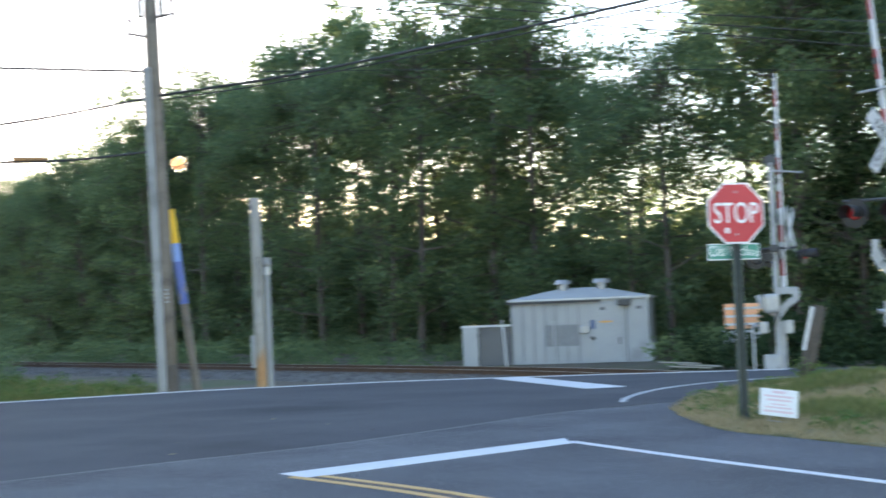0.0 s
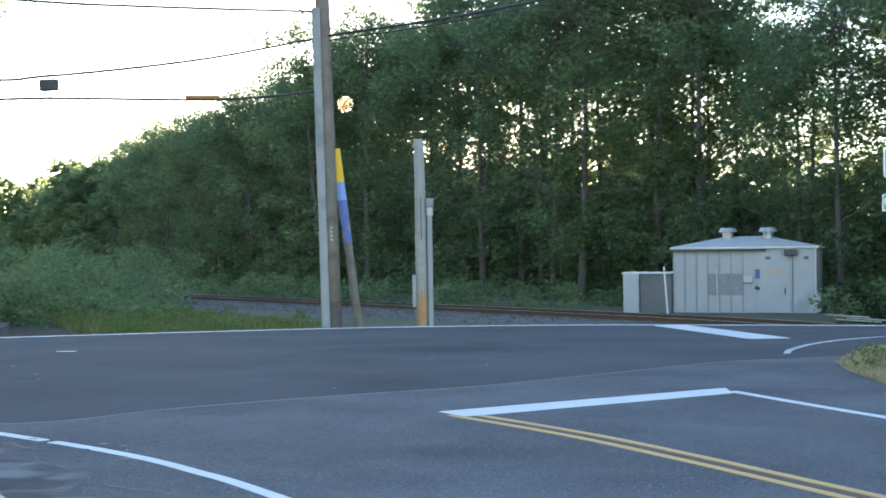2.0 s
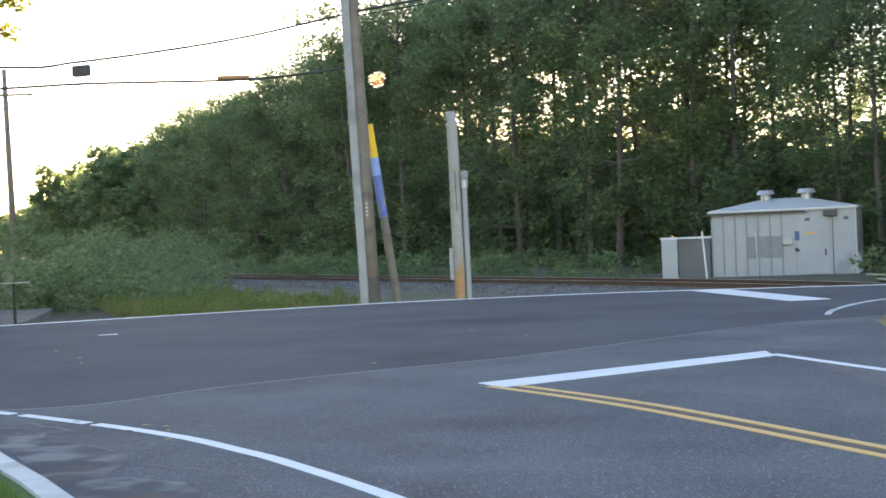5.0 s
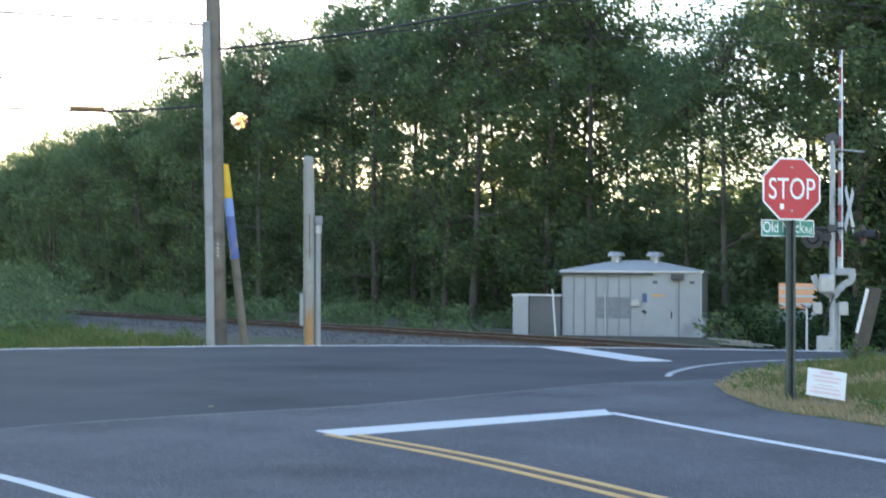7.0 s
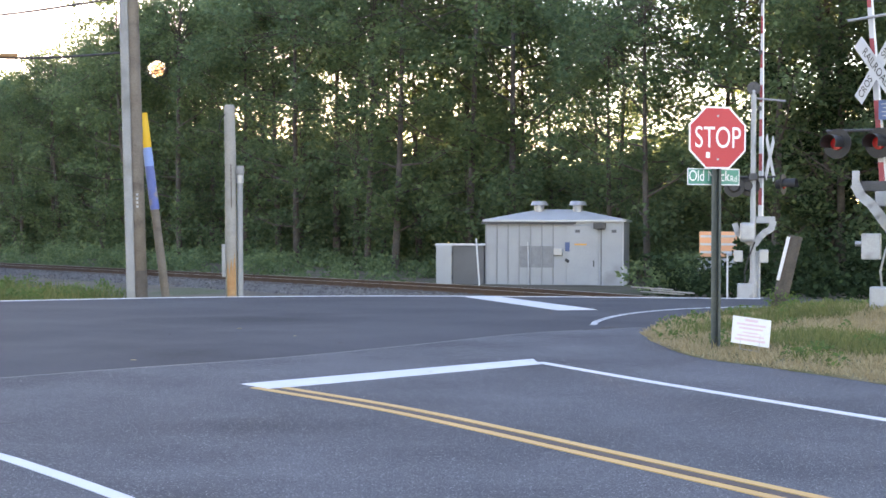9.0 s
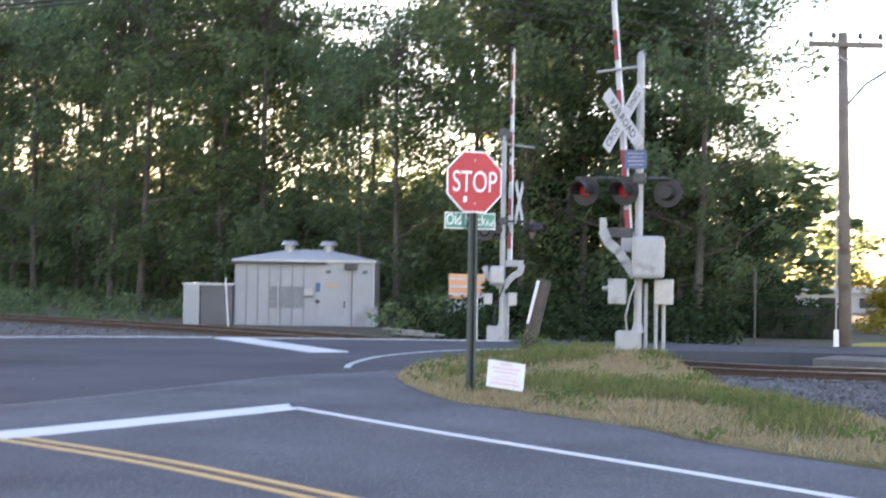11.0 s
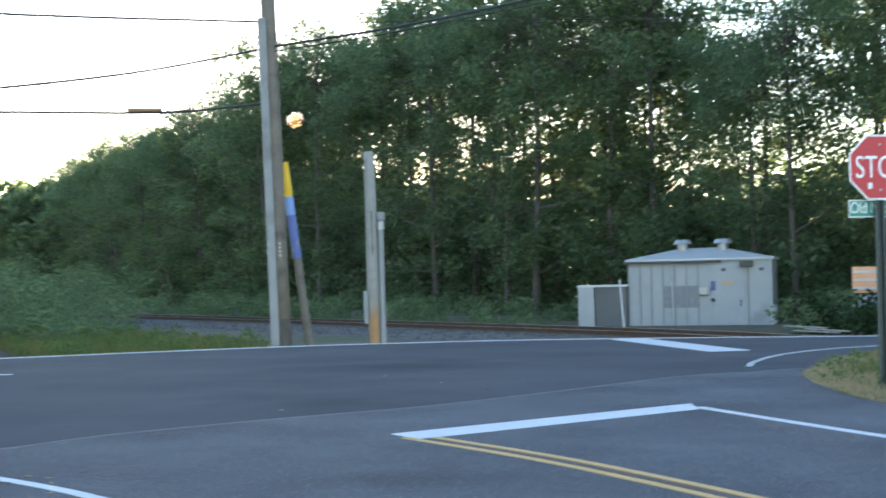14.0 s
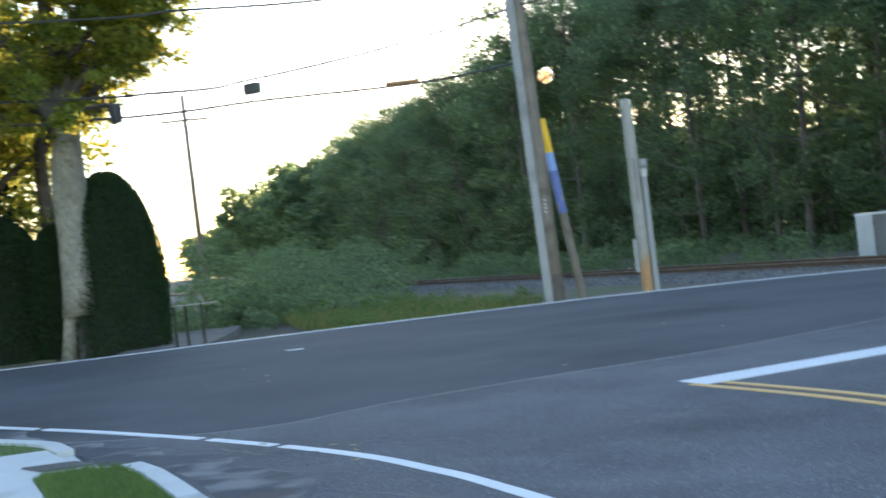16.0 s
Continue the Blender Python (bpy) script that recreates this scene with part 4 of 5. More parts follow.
    part("meter_box", box(bmesh.new(), (0.46 if not back else 0.3, 0.05, pz - 0.42), (0.30, 0.2, 0.40) if not back else (0.2, 0.18, 0.3), bevel=0.015), GALV, g)
    for xx in (0.34, 0.46, 0.18) if not back else (0.2, 0.14):
        part("conduit", rod(bmesh.new(), (xx, 0.04, -0.1), (xx, 0.04, pz - 0.3), 0.03, seg=8), ALU, g)
    part("cable_loop", pipe(bmesh.new(), [(0.1, -0.2, pz - 0.1), (-0.05, -0.24, pz - 0.5), (-0.12, -0.2, pz - 0.8), (-0.1, -0.1, 0.3)], 0.018, 6), ALU if not back else CABLE, g)
    if not back:
        part("counterweight", box(bmesh.new(), (-0.24, 0.12, 1.86), (0.4, 0.12, 0.16), bevel=0.02), DARKSTEEL, g)
        gate_arm(g, (-0.1, 0.12, 1.75), (-0.58, 0.12, 7.98))
        part("arm_bracket", box(bmesh.new(), (-0.12, 0.12, 1.72), (0.22, 0.1, 0.34), bevel=0.02), ALU, g)
    else:
        part("counterweight", box(bmesh.new(), (0.3, 0.12, 1.75), (0.5, 0.12, 0.16), bevel=0.02), ALU, g)
        gate_arm(g, (0.22, 0.15, 1.7), (0.24, 0.15, 6.75), False)
    return g


crossing_mast("crossing_gate", "raised level crossing gate with crossbuck and red flashers", 1.02, 21.5, 0.32, bearing(0.9, 21.5) - 4, False)
crossing_mast("crossing_gate", "raised level crossing gate seen from behind beside the road", -1.57, 30.85, 0.0, bearing(-1.6, 30.8), True)


# ---- poles and wires ----
def crossarm(parent, z, half, rz, pins):
    m = pose(0, 0, z, 0, 0, rz)
    a = part("crossarm", box(bmesh.new(), (0, -0.16, 0), (2 * half, 0.09, 0.12), m, bevel=0.01), POLEWOOD, parent)
    for x in pins:
        bm = bmesh.new()
        rod(bm, m @ Vector((x, -0.16, 0.05)), m @ Vector((x, -0.16, 0.17)), 0.02, seg=6)
        rod(bm, m @ Vector((x, -0.16, 0.16)), m @ Vector((x, -0.16, 0.28)), 0.07, 0.04, 10)
        part("insulator", bm, DARKSTEEL, a)
    for sgn in (-1, 1):
        part("brace", rod(bmesh.new(), m @ Vector((sgn * half * 0.5, -0.16, -0.04)), m @ Vector((0, -0.14, -half * 0.42)), 0.015, seg=6), GALV, a)


P1 = Vector((-14.72, 26.75, -0.05))
pole = thing("utility_pole", "tall brown timber utility pole with a grey cable riser", "utility pole", *P1, 29, ry=-1.5)
part("pole_shaft", pipe(bmesh.new(), [(0, 0, -0.4), (0, 0, 3), (0, 0, 7), (0.0, 0, 11.2)], [0.20, 0.19, 0.17, 0.14], 18), POLEWOOD, pole, smooth=True)
part("riser", box(bmesh.new(), (-0.16, -0.16, 3.7), (0.19, 0.17, 7.4), bevel=0.05), RISER, pole, "grey plastic cable riser")
for z in (0.6, 2.2, 3.8, 5.4, 7.0):
    part("riser_strap", box(bmesh.new(), (-0.16, -0.155, z), (0.205, 0.18, 0.04), bevel=0.01), RISER, pole)
for k in range(4):
    part("reflector_tag", box(bmesh.new(), (0.03, -0.20, 2.05 + 0.09 * k), (0.05, 0.006, 0.05)), GALV, pole, "small bright metal tag")
part("dark_band", rod(bmesh.new(), (0, 0, 0.0), (0, 0, 0.62), 0.212, 0.208, 18), TIE, pole, "dark creosoted foot")
for side in (-1, 1):
    arm = part("dead_end_bracket", box(bmesh.new(), (side * 0.24, 0, 9.25), (0.12, 0.3, 1.3), bevel=0.02), DARKSTEEL, pole)
    for k in range(3):
        z = 9.72 - 0.28 * k
        bm = bmesh.new()
        rod(bm, (side * 0.2, 0, z), (side * 1.2, 0, z - 0.05), 0.026, seg=6)
        for j in range(5):
            rod(bm, (side * (0.8 + 0.08 * j), 0, z - 0.03), (side * (0.84 + 0.08 * j), 0, z - 0.03), 0.06, seg=8)
        part("strain_insulator", bm, DARKSTEEL, arm)
    bm = bmesh.new()
    pipe(bm, smooth_line([(side * 1.2, 0, 9.72), (side * 1.36, 0, 9.6), (side * 1.18, 0, 9.4), (side * 1.34, 0, 9.25), (side * 1.15, 0, 9.05), (side * 1.22, 0, 8.8)], 4), 0.026, 6)
    pipe(bm, smooth_line([(side * 1.15, 0, 9.44), (side * 0.8, -0.15, 9.25), (side * 0.4, -0.2, 9.42), (0, -0.22, 9.3)], 4), 0.016, 5)
    pipe(bm, smooth_line([(side * 1.15, 0, 9.7), (side * 0.8, -0.15, 9.55), (side * 0.4, -0.2, 9.66), (0, -0.22, 9.6)], 4), 0.016, 5)
    part("jumper", bm, CABLE, arm)
for side, zz in ((-1, 8.1), (1, 8.55)):
    bm = bmesh.new()
    rod(bm, (0, 0, zz), (side * 0.5, -0.1, zz + 0.1), 0.03, seg=6)
    rod(bm, (side * 0.45, -0.1, zz + 0.42), (side * 0.6, -0.1, zz - 0.22), 0.05, 0.035, 8)
    rod(bm, (side * 0.62, -0.1, zz + 0.3), (side * 0.68, -0.1, zz - 0.1), 0.025, seg=6)
    pipe(bm, [(side * 0.5, -0.1, zz + 0.4), (side * 0.75, -0.1, zz + 0.3), (side * 0.7, -0.1, zz - 0.4), (side * 0.3, -0.1, zz - 1.1)], 0.015, 5)
    part("fuse_cutout", bm, DARKSTEEL, pole)

stub = thing("stub_pole", "thin leaning timber pole with yellow and blue bands", "pole", -14.56, 27.75, -0.15, 28, ry=-7.0)
bands = [(-0.3, 2.12, POLEWOOD, ""), (2.12, 2.72, VIVIDBLUE, "dark blue band"), (2.72, 3.12, VIVIDBLUE, "dark blue band"), (3.12, 3.55, PALEBLUE, "pale blue band"), (3.55, 4.35, YELLOW, "yellow band")]
for a, b, mt, lb in bands:
    part("pole_section", rod(bmesh.new(), (0, 0, a), (0, 0, b), 0.10 if mt is POLEWOOD else 0.106, 0.095 if mt is POLEWOOD else 0.102, 16), mt, stub, lb)

short = thing("short_pole", "weathered grey timber stub pole with a scraped foot", "pole", -13.05, 28.05, -0.06, 25, ry=-0.8)
part("pole_shaft", pipe(bmesh.new(), [(0, 0, -0.3), (0, 0, 1.5), (0.01, 0, 3.2), (0, 0, 4.36), (0, 0, 4.42)], [0.138, 0.134, 0.128, 0.12, 0.09], 18), GREYWOOD, short, smooth=True)
bm = bmesh.new()
strips = []
for k in range(9):
    a = -2.35 + 0.2 * k
    top = 0.62 + 0.22 * math.sin(k * 2.1) + 0.25 * (k / 8)
    strips.append([bm.verts.new((r * math.cos(a), r * math.sin(a), z)) for r, z in ((0.10, -0.25), (0.142, -0.25), (0.141, top), (0.10, top))])
for a, b in zip(strips, strips[1:]):
    for k in range(4):
        bm.faces.new((a[k], a[(k + 1) % 4], b[(k + 1) % 4], b[k]))
bm.faces.new(strips[0]); bm.faces.new(strips[-1][::-1])
part("scraped_foot", bm, RAWWOOD, short, "raw orange-brown scraped foot")
part("split", box(bmesh.new(), (0.02, -0.128, 2.55), (0.02, 0.012, 1.0)), TIE, short, "dark drying split")
part("service_conduit", rod(bmesh.new(), (0.20, -0.02, -0.2), (0.22, -0.02, 2.8), 0.065, seg=12), RISER, short, "grey steel conduit")
part("conduit_collar", rod(bmesh.new(), (0.22, -0.02, 2.62), (0.22, -0.02, 2.8), 0.085, seg=12), GALV, short)
part("conduit_head", rod(rod(bmesh.new(), (0.22, -0.02, 2.78), (0.22, -0.02, 2.86), 0.075, 0.11, 14), (0.22, -0.02, 2.86), (0.22, -0.02, 3.02), 0.11, 0.10, 14), RISER, short, "grey conduit head")
part("small_box", box(bmesh.new(), (-0.17, -0.02, 0.85), (0.09, 0.14, 0.75), bevel=0.01), RISER, short)
part("wire_curl", pipe(bmesh.new(), [(-0.1, -0.1, 4.2), (-0.2, -0.12, 4.05), (-0.24, -0.12, 3.85), (-0.12, -0.12, 3.75)], 0.012, 5), CABLE, short)

lp = thing("utility_pole", "distant timber utility pole with one crossarm", "utility pole", -51.9, 54.6, -0.4, 43.5, ry=-0.8)
part("pole_shaft", pipe(bmesh.new(), [(0, 0, -0.4), (0, 0, 6), (0, 0, 11.8)], [0.2, 0.17, 0.13], 12), POLEWOOD, lp, smooth=True)
crossarm(lp, 10.4, 1.4, 0, (-1.3, -0.45, 1.3))

rp = thing("utility_pole", "timber utility pole with crossarm and street lamp arm", "utility pole", 6.37, 31.6, -0.35, -11, ry=-1)
part("pole_shaft", pipe(bmesh.new(), [(0, 0, -0.4), (0, 0, 4), (0, 0, 7.55)], [0.15, 0.13, 0.11], 14), POLEWOOD, rp, smooth=True)
crossarm(rp, 7.25, 0.9, 25, (-0.85, -0.3, 0.35, 0.85))
lamp = part("lamp_arm", pipe(bmesh.new(), [(0.1, 0, 5.9), (0.5, 0, 6.35), (1.0, 0, 6.65), (1.45, 0, 6.75)], 0.03, 8), GALV, rp)
part("lamp_head", box(bmesh.new(), (1.65, 0, 6.75), (0.55, 0.18, 0.12), bevel=0.04), GALV, lamp, "grey street lamp head")
part("ground_guard", box(bmesh.new(), (-0.2, -0.08, 0.3), (0.12, 0.12, 0.8), bevel=0.02), WHITE, rp, "pale guard at the foot")
part("riser", rod(bmesh.new(), (-0.2, -0.05, 0.6), (-0.16, -0.05, 4.2), 0.02, seg=8), GALV, rp)
part("cable_coil", pipe(bmesh.new(), [(0.42 + 0.28 * math.cos(a), -0.05, 3.75 + 0.36 * math.sin(a)) for a in np.linspace(0, 6.28, 22)], 0.012, 5), CABLE, rp)


def wire(name, label, pts, r, n=14):
    ob = thing(name, label, "cable", group="overhead wires")
    part("strand", pipe(bmesh.new(), smooth_line(pts, n), r, 6), CABLE, ob)
    return ob


main_cable = wire("overhead_cable", "thick black overhead cable bundle along the road", [(-62, -26, 7.2), (-26, 15, 5.6), (-20.5, 20.84, 5.39), (-19.17, 22.3, 5.53), (-16.97, 24.7, 6.05), (-14.95, 26.7, 6.7)], 0.026)
part("splice_case", box(bmesh.new(), (-19.17, 22.3, 5.33), (0.40, 0.17, 0.24), bevel=0.03), DARKSTEEL, main_cable, "black splice case")
wire("overhead_cable", "thin black service cable below the bundle", [(-60, -25, 7.0), (-26, 15, 5.15), (-21.2, 20.1, 4.93), (-18.97, 22.4, 5.05), (-16.5, 24.9, 5.15), (-14.95, 26.7, 5.45)], 0.026)
c2 = thing("cable_spacer", "short dark bar lashed to an overhead cable", "cable fitting")
part("bar", rod(bmesh.new(), (-17.05, 24.3, 5.17), (-16.55, 24.85, 5.2), 0.045, seg=8), RAWWOOD, c2, "orange-brown bar")
part("bar", box(bmesh.new(), (-21.15, 20.15, 5.02), (0.22, 0.2, 0.42), bevel=0.05), CABLE, c2)
for k in range(3):
    wire("overhead_wire", "thin overhead power wire of the road span", [(-62, -24, 10 - 0.25 * k), (-40, -0.4, 8.1 - 0.22 * k), (-25, 15.7, 8.05 - 0.22 * k), (-17.85, 23.4, 9.02 - 0.22 * k), (-15.5, 25.95, 9.6 - 0.27 * k)], 0.022)
    wire("overhead_wire", "thin overhead power wire across the crossing", [(-13.65, 27.04, 9.57 - 0.27 * k), (-8.7, 28.17, 8.82 - 0.26 * k), (-3.9, 29.28, 8.09 - 0.2 * k), (4.7, 31.25, 7.26 - 0.36 * k), (6.2, 31.6, 7.16 - 0.34 * k)], 0.012)
wire("overhead_wire", "thin overhead wire along the road", [(-60, -24, 8.8), (-26, 14.7, 7.2), (-19.7, 21.4, 7.08), (-17.8, 23.5, 7.12), (-14.9, 26.6, 7.27)], 0.025)
wire("overhead_wire", "thin overhead wire between two poles", [(-14.5, 26.9, 7.25), (-13.0, 27.19, 7.19), (-6, 28.8, 6.9), (6.2, 31.6, 6.2)], 0.008)
wire("overhead_cable", "thick black cable bundle crossing overhead", [(-14.75, 26.64, 6.71), (-10.87, 25.45, 6.66), (-6.9, 24.23, 6.77), (-4.2, 23.4, 6.86), (0.3, 22.0, 7.1), (4.82, 20.62, 7.47), (30, 12.9, 9.4)], 0.028)
wire("overhead_cable", "thin black cable below the crossing bundle", [(-14.75, 26.64, 6.6), (-10.87, 25.45, 6.56), (-4.1, 23.36, 6.73), (2.1, 21.46, 6.94), (4.8, 20.6, 7.1), (30, 12.7, 8.4)], 0.013)

# ---- shed and cabinet beyond the track ----
# seam colour is darker than the wall to carry the ribs' shading
SHEDRIB = mat("shed_seam_shade", (0.20, 0.21, 0.22), (0.27, 0.28, 0.29), 2, 0.6, 0.1, 0.1)
shed = thing("equipment_shed", "grey ribbed steel signal equipment shed with a low roof", "shed", -8.56, 43.71, -0.36, 4)
part("wall", box(bmesh.new(), (-0.1, 1.3, 1.12), (4.64, 2.6, 2.3)), SHEDGREY, shed, "grey painted steel wall")
for k in range(7):
    part("rib", box(bmesh.new(), (-2.40 + 0.38 * k, -0.015, 1.12), (0.035, 0.05, 2.28)), SHEDRIB, shed, "raised seam, darkened for its shading")
for k, w in ((3.05, 0.36), (3.95, 0.40), (4.85, 0.40)):
    part("touch_up_patch", box(bmesh.new(), (-2.60 + 0.44 * k + 0.18, -0.004, 1.0), (w, 0.006, 0.72)), SHEDPATCH, shed, "darker repainted patch")
bm = bmesh.new()
e = [bm.verts.new(p) for p in ((-2.50, -0.12, 2.24), (2.30, -0.12, 2.24), (2.30, 2.75, 2.24), (-2.50, 2.75, 2.24))]
t = [bm.verts.new(p) for p in ((-0.75, 1.0, 2.60), (0.55, 1.0, 2.60), (0.55, 1.6, 2.60), (-0.75, 1.6, 2.60))]
e2 = [bm.verts.new(v.co - Vector((0, 0, 0.06))) for v in e]
bm.faces.new(t); bm.faces.new(e2[::-1])
for k in range(4):
    j = (k + 1) % 4
    bm.faces.new((e[k], e[j], t[j], t[k])); bm.faces.new((e2[k], e2[j], e[j], e[k]))
part("roof", bm, SHEDROOF, shed, "pale low-pitched metal roof")
part("gutter", box(bmesh.new(), (-0.95, -0.13, 2.13), (3.2, 0.06, 0.07)), DARKSTEEL, shed, "dark gutter edge")
for x in (-0.72, 0.60):
    v = part("roof_vent", rod(bmesh.new(), (x, 0.9, 2.5), (x, 0.9, 2.76), 0.17, 0.17, 18), GALV, shed)
    part("vent_cap", rod(bmesh.new(), (x, 0.9, 2.74), (x, 0.9, 2.88), 0.31, 0.24, 18), GALV, v)
door = part("door", box(bmesh.new(), (0.86, -0.02, 1.06), (1.06, 0.04, 1.98), bevel=0.01), SHEDGREY, shed, "flush grey steel door")
part("handle", box(bmesh.new(), (1.24, -0.06, 0.78), (0.04, 0.05, 0.22)), DARKSTEEL, door, "dark handle")
part("door_label", box(bmesh.new(), (0.80, -0.045, 1.42), (0.40, 0.005, 0.055)), ORANGE, door, "orange warning label")
for k in range(2):
    part("hinge", box(bmesh.new(), (0.36, -0.045, 0.5 + 1.1 * k), (0.04, 0.02, 0.14)), GALV, door)
part("blue_label", box(bmesh.new(), (0.36, -0.045, 1.34), (0.15, 0.006, 0.30)), BLUE, shed, "blue notice strip")
part("meter", box(bmesh.new(), (0.06, -0.08, 1.18), (0.3, 0.14, 0.26), bevel=0.03), GALV, shed, "small grey meter box")
part("pipe_stub", rod(bmesh.new(), (0.3, -0.1, 0.92), (0.42, -0.1, 0.84), 0.05, seg=8), DARKSTEEL, shed)
part("door_hood", box(bmesh.new(), (1.44, -0.14, 2.04), (0.40, 0.28, 0.2), bevel=0.02), DARKSTEEL, shed, "dark hood over a vent")
part("panel_seam", box(bmesh.new(), (1.48, -0.008, 1.0), (0.03, 0.02, 1.9)), CABINET, shed)
for k in range(2):
    part("print_bar", box(bmesh.new(), (0.7 + 1.2 * k, -0.045 if k == 0 else -0.006, 1.86), (0.16, 0.004, 0.1)), CABINET, shed, "grey bar of print")
part("corner_strip", box(bmesh.new(), (2.205, -0.02, 1.12), (0.03, 0.05, 2.28)), SHEDROOF, shed)
part("foot_box", box(bmesh.new(), (2.28, 0.1, 0.4), (0.14, 0.3, 0.6), bevel=0.02), SHEDGREY, shed)
part("downpipe", rod(bmesh.new(), (-0.93, -0.08, 0.05), (-0.96, -0.08, 1.5), 0.022, seg=8), SHEDROOF, shed, "white upright pipe")

cab = thing("signal_cabinet", "low dark grey steel signal cabinet beside the shed", "cabinet", -11.75, 43.1, -0.32, 11.2)
part("body", box(bmesh.new(), (0.28, 0.5, 0.66), (1.06, 1.0, 1.34), bevel=0.01), CABINET, cab)
# light on the cabinet's end is put into the panel's paler colour
part("side_panel", box(bmesh.new(), (-0.52, 0.3, 0.66), (0.52, 0.9, 1.34), bevel=0.01), SHEDGREY, cab, "end panel, paler grey for its lit side")
part("top", box(bmesh.new(), (0.02, 0.45, 1.36), (1.68, 1.1, 0.06)), SHEDROOF, cab, "pale flat top")
part("door", box(bmesh.new(), (0.28, -0.01, 0.64), (0.98, 0.03, 1.24)), CABINET, cab)
for z in (0.25, 1.05):
    part("hinge", box(bmesh.new(), (-0.24, -0.03, z), (0.04, 0.04, 0.12)), DARKSTEEL, cab)

mk = thing("marker_post", "thin white plastic marker post leaning beside the track", "marker post", -9.3, 36.3, -0.12, 14, ry=-4)
part("rod", rod(bmesh.new(), (0, 0, -0.35), (0, 0, 1.4), 0.026, seg=10), BUCK, mk)
mk = thing("marker_post", "thin white marker post beside the crossing gate", "marker post", -2.25, 33.4, -0.3, 0)
part("rod", rod(bmesh.new(), (0, 0, -0.1), (0, 0, 1.3), 0.024, seg=10), BUCK, mk)

# drain casting on the verge beyond the crossing
dr = thing("rubble_slab", "broken pale slab lying on soil beyond the road", "slab", -4.3, 38.2, -0.3, 15)
part("slab", box(bmesh.new(), (0, 0, 0.06), (0.8, 0.5, 0.1), pose(0, 0, 0.05, 12, 8, 0), bevel=0.03), DRIVE, dr)


# ---- old street tree, hedges and barrier by the drive ----
old = thing("street_tree", "old street tree with pale thick trunk and sun-tinted leaves", "tree", -23.28, 20.55, -0.02, 49)
rg = np.random.default_rng(77)
bm = bmesh.new()
pipe(bm, [(0.0, 0, 0.85), (0.0, 0, 1.4), (-0.02, 0, 2.6), (0.0, 0, 3.9), (0.05, 0, 4.7), (0.1, 0, 5.3)], [0.47, 0.44, 0.40, 0.43, 0.36, 0.40], 18)
pipe(bm, [(-0.42, 0.05, -0.2), (-0.33, 0.02, 0.5), (-0.26, 0, 1.1), (-0.16, 0, 1.6)], [0.22, 0.17, 0.19, 0.2], 12)
pipe(bm, [(0.38, -0.05, -0.2), (0.30, -0.02, 0.45), (0.25, 0, 1.05), (0.16, 0, 1.6)], [0.24, 0.18, 0.2, 0.2], 12)
pipe(bm, [(0.0, 0.3, -0.2), (0, 0.25, 0.6), (0, 0.15, 1.4)], [0.36, 0.32, 0.3], 12)
for v in bm.verts:
    k = 0.05 * noise.noise(v.co * 2.2) + 0.025 * noise.noise(v.co * 7)
    v.co.x = v.co.x * 0.9 + k * 1.2; v.co.y += k
part("trunk", bm, PALEBARK, old, "pale flaking bark, hollow at the foot", smooth=True)
# black cone puts the cavity's shade into colour
part("hollow", rod(bmesh.new(), (0.02, -0.06, -0.1), (-0.06, -0.2, 1.15), 0.24, 0.03, 9), BLACK, old, "solid black wedge for the shade in the hollow foot")
def limb_of(pts, r, twigs, spread, out):
    """A crooked limb with twigs; leaf clumps gather in out."""
    line = [Vector(p) for p in smooth_line(pts, 4)]
    bm = bmesh.new()
    pipe(bm, line, [r * (1 - 0.8 * k / (len(line) - 1)) for k in range(len(line))], 9)
    for j in range(twigs):
        a = line[int((0.3 + 0.69 * rg.random()) * (len(line) - 1))]
        q = a + Vector(tuple(rg.normal(size=3) * np.array((0.75, 0.8, 0.55)) * spread))
        pipe(bm, [a, a.lerp(q, 0.5) + Vector((0, 0, 0.1)), q], [0.035, 0.022, 0.008], 4)
        if q.z > 4.7 + 0.85 * max(0, q.x - 0.5) and q.x < 3.1:
            out.append((*q, 0.24 + 0.24 * rg.random()))
    part("limb", bm, BARK, old, "dark crooked limb")


cl = []
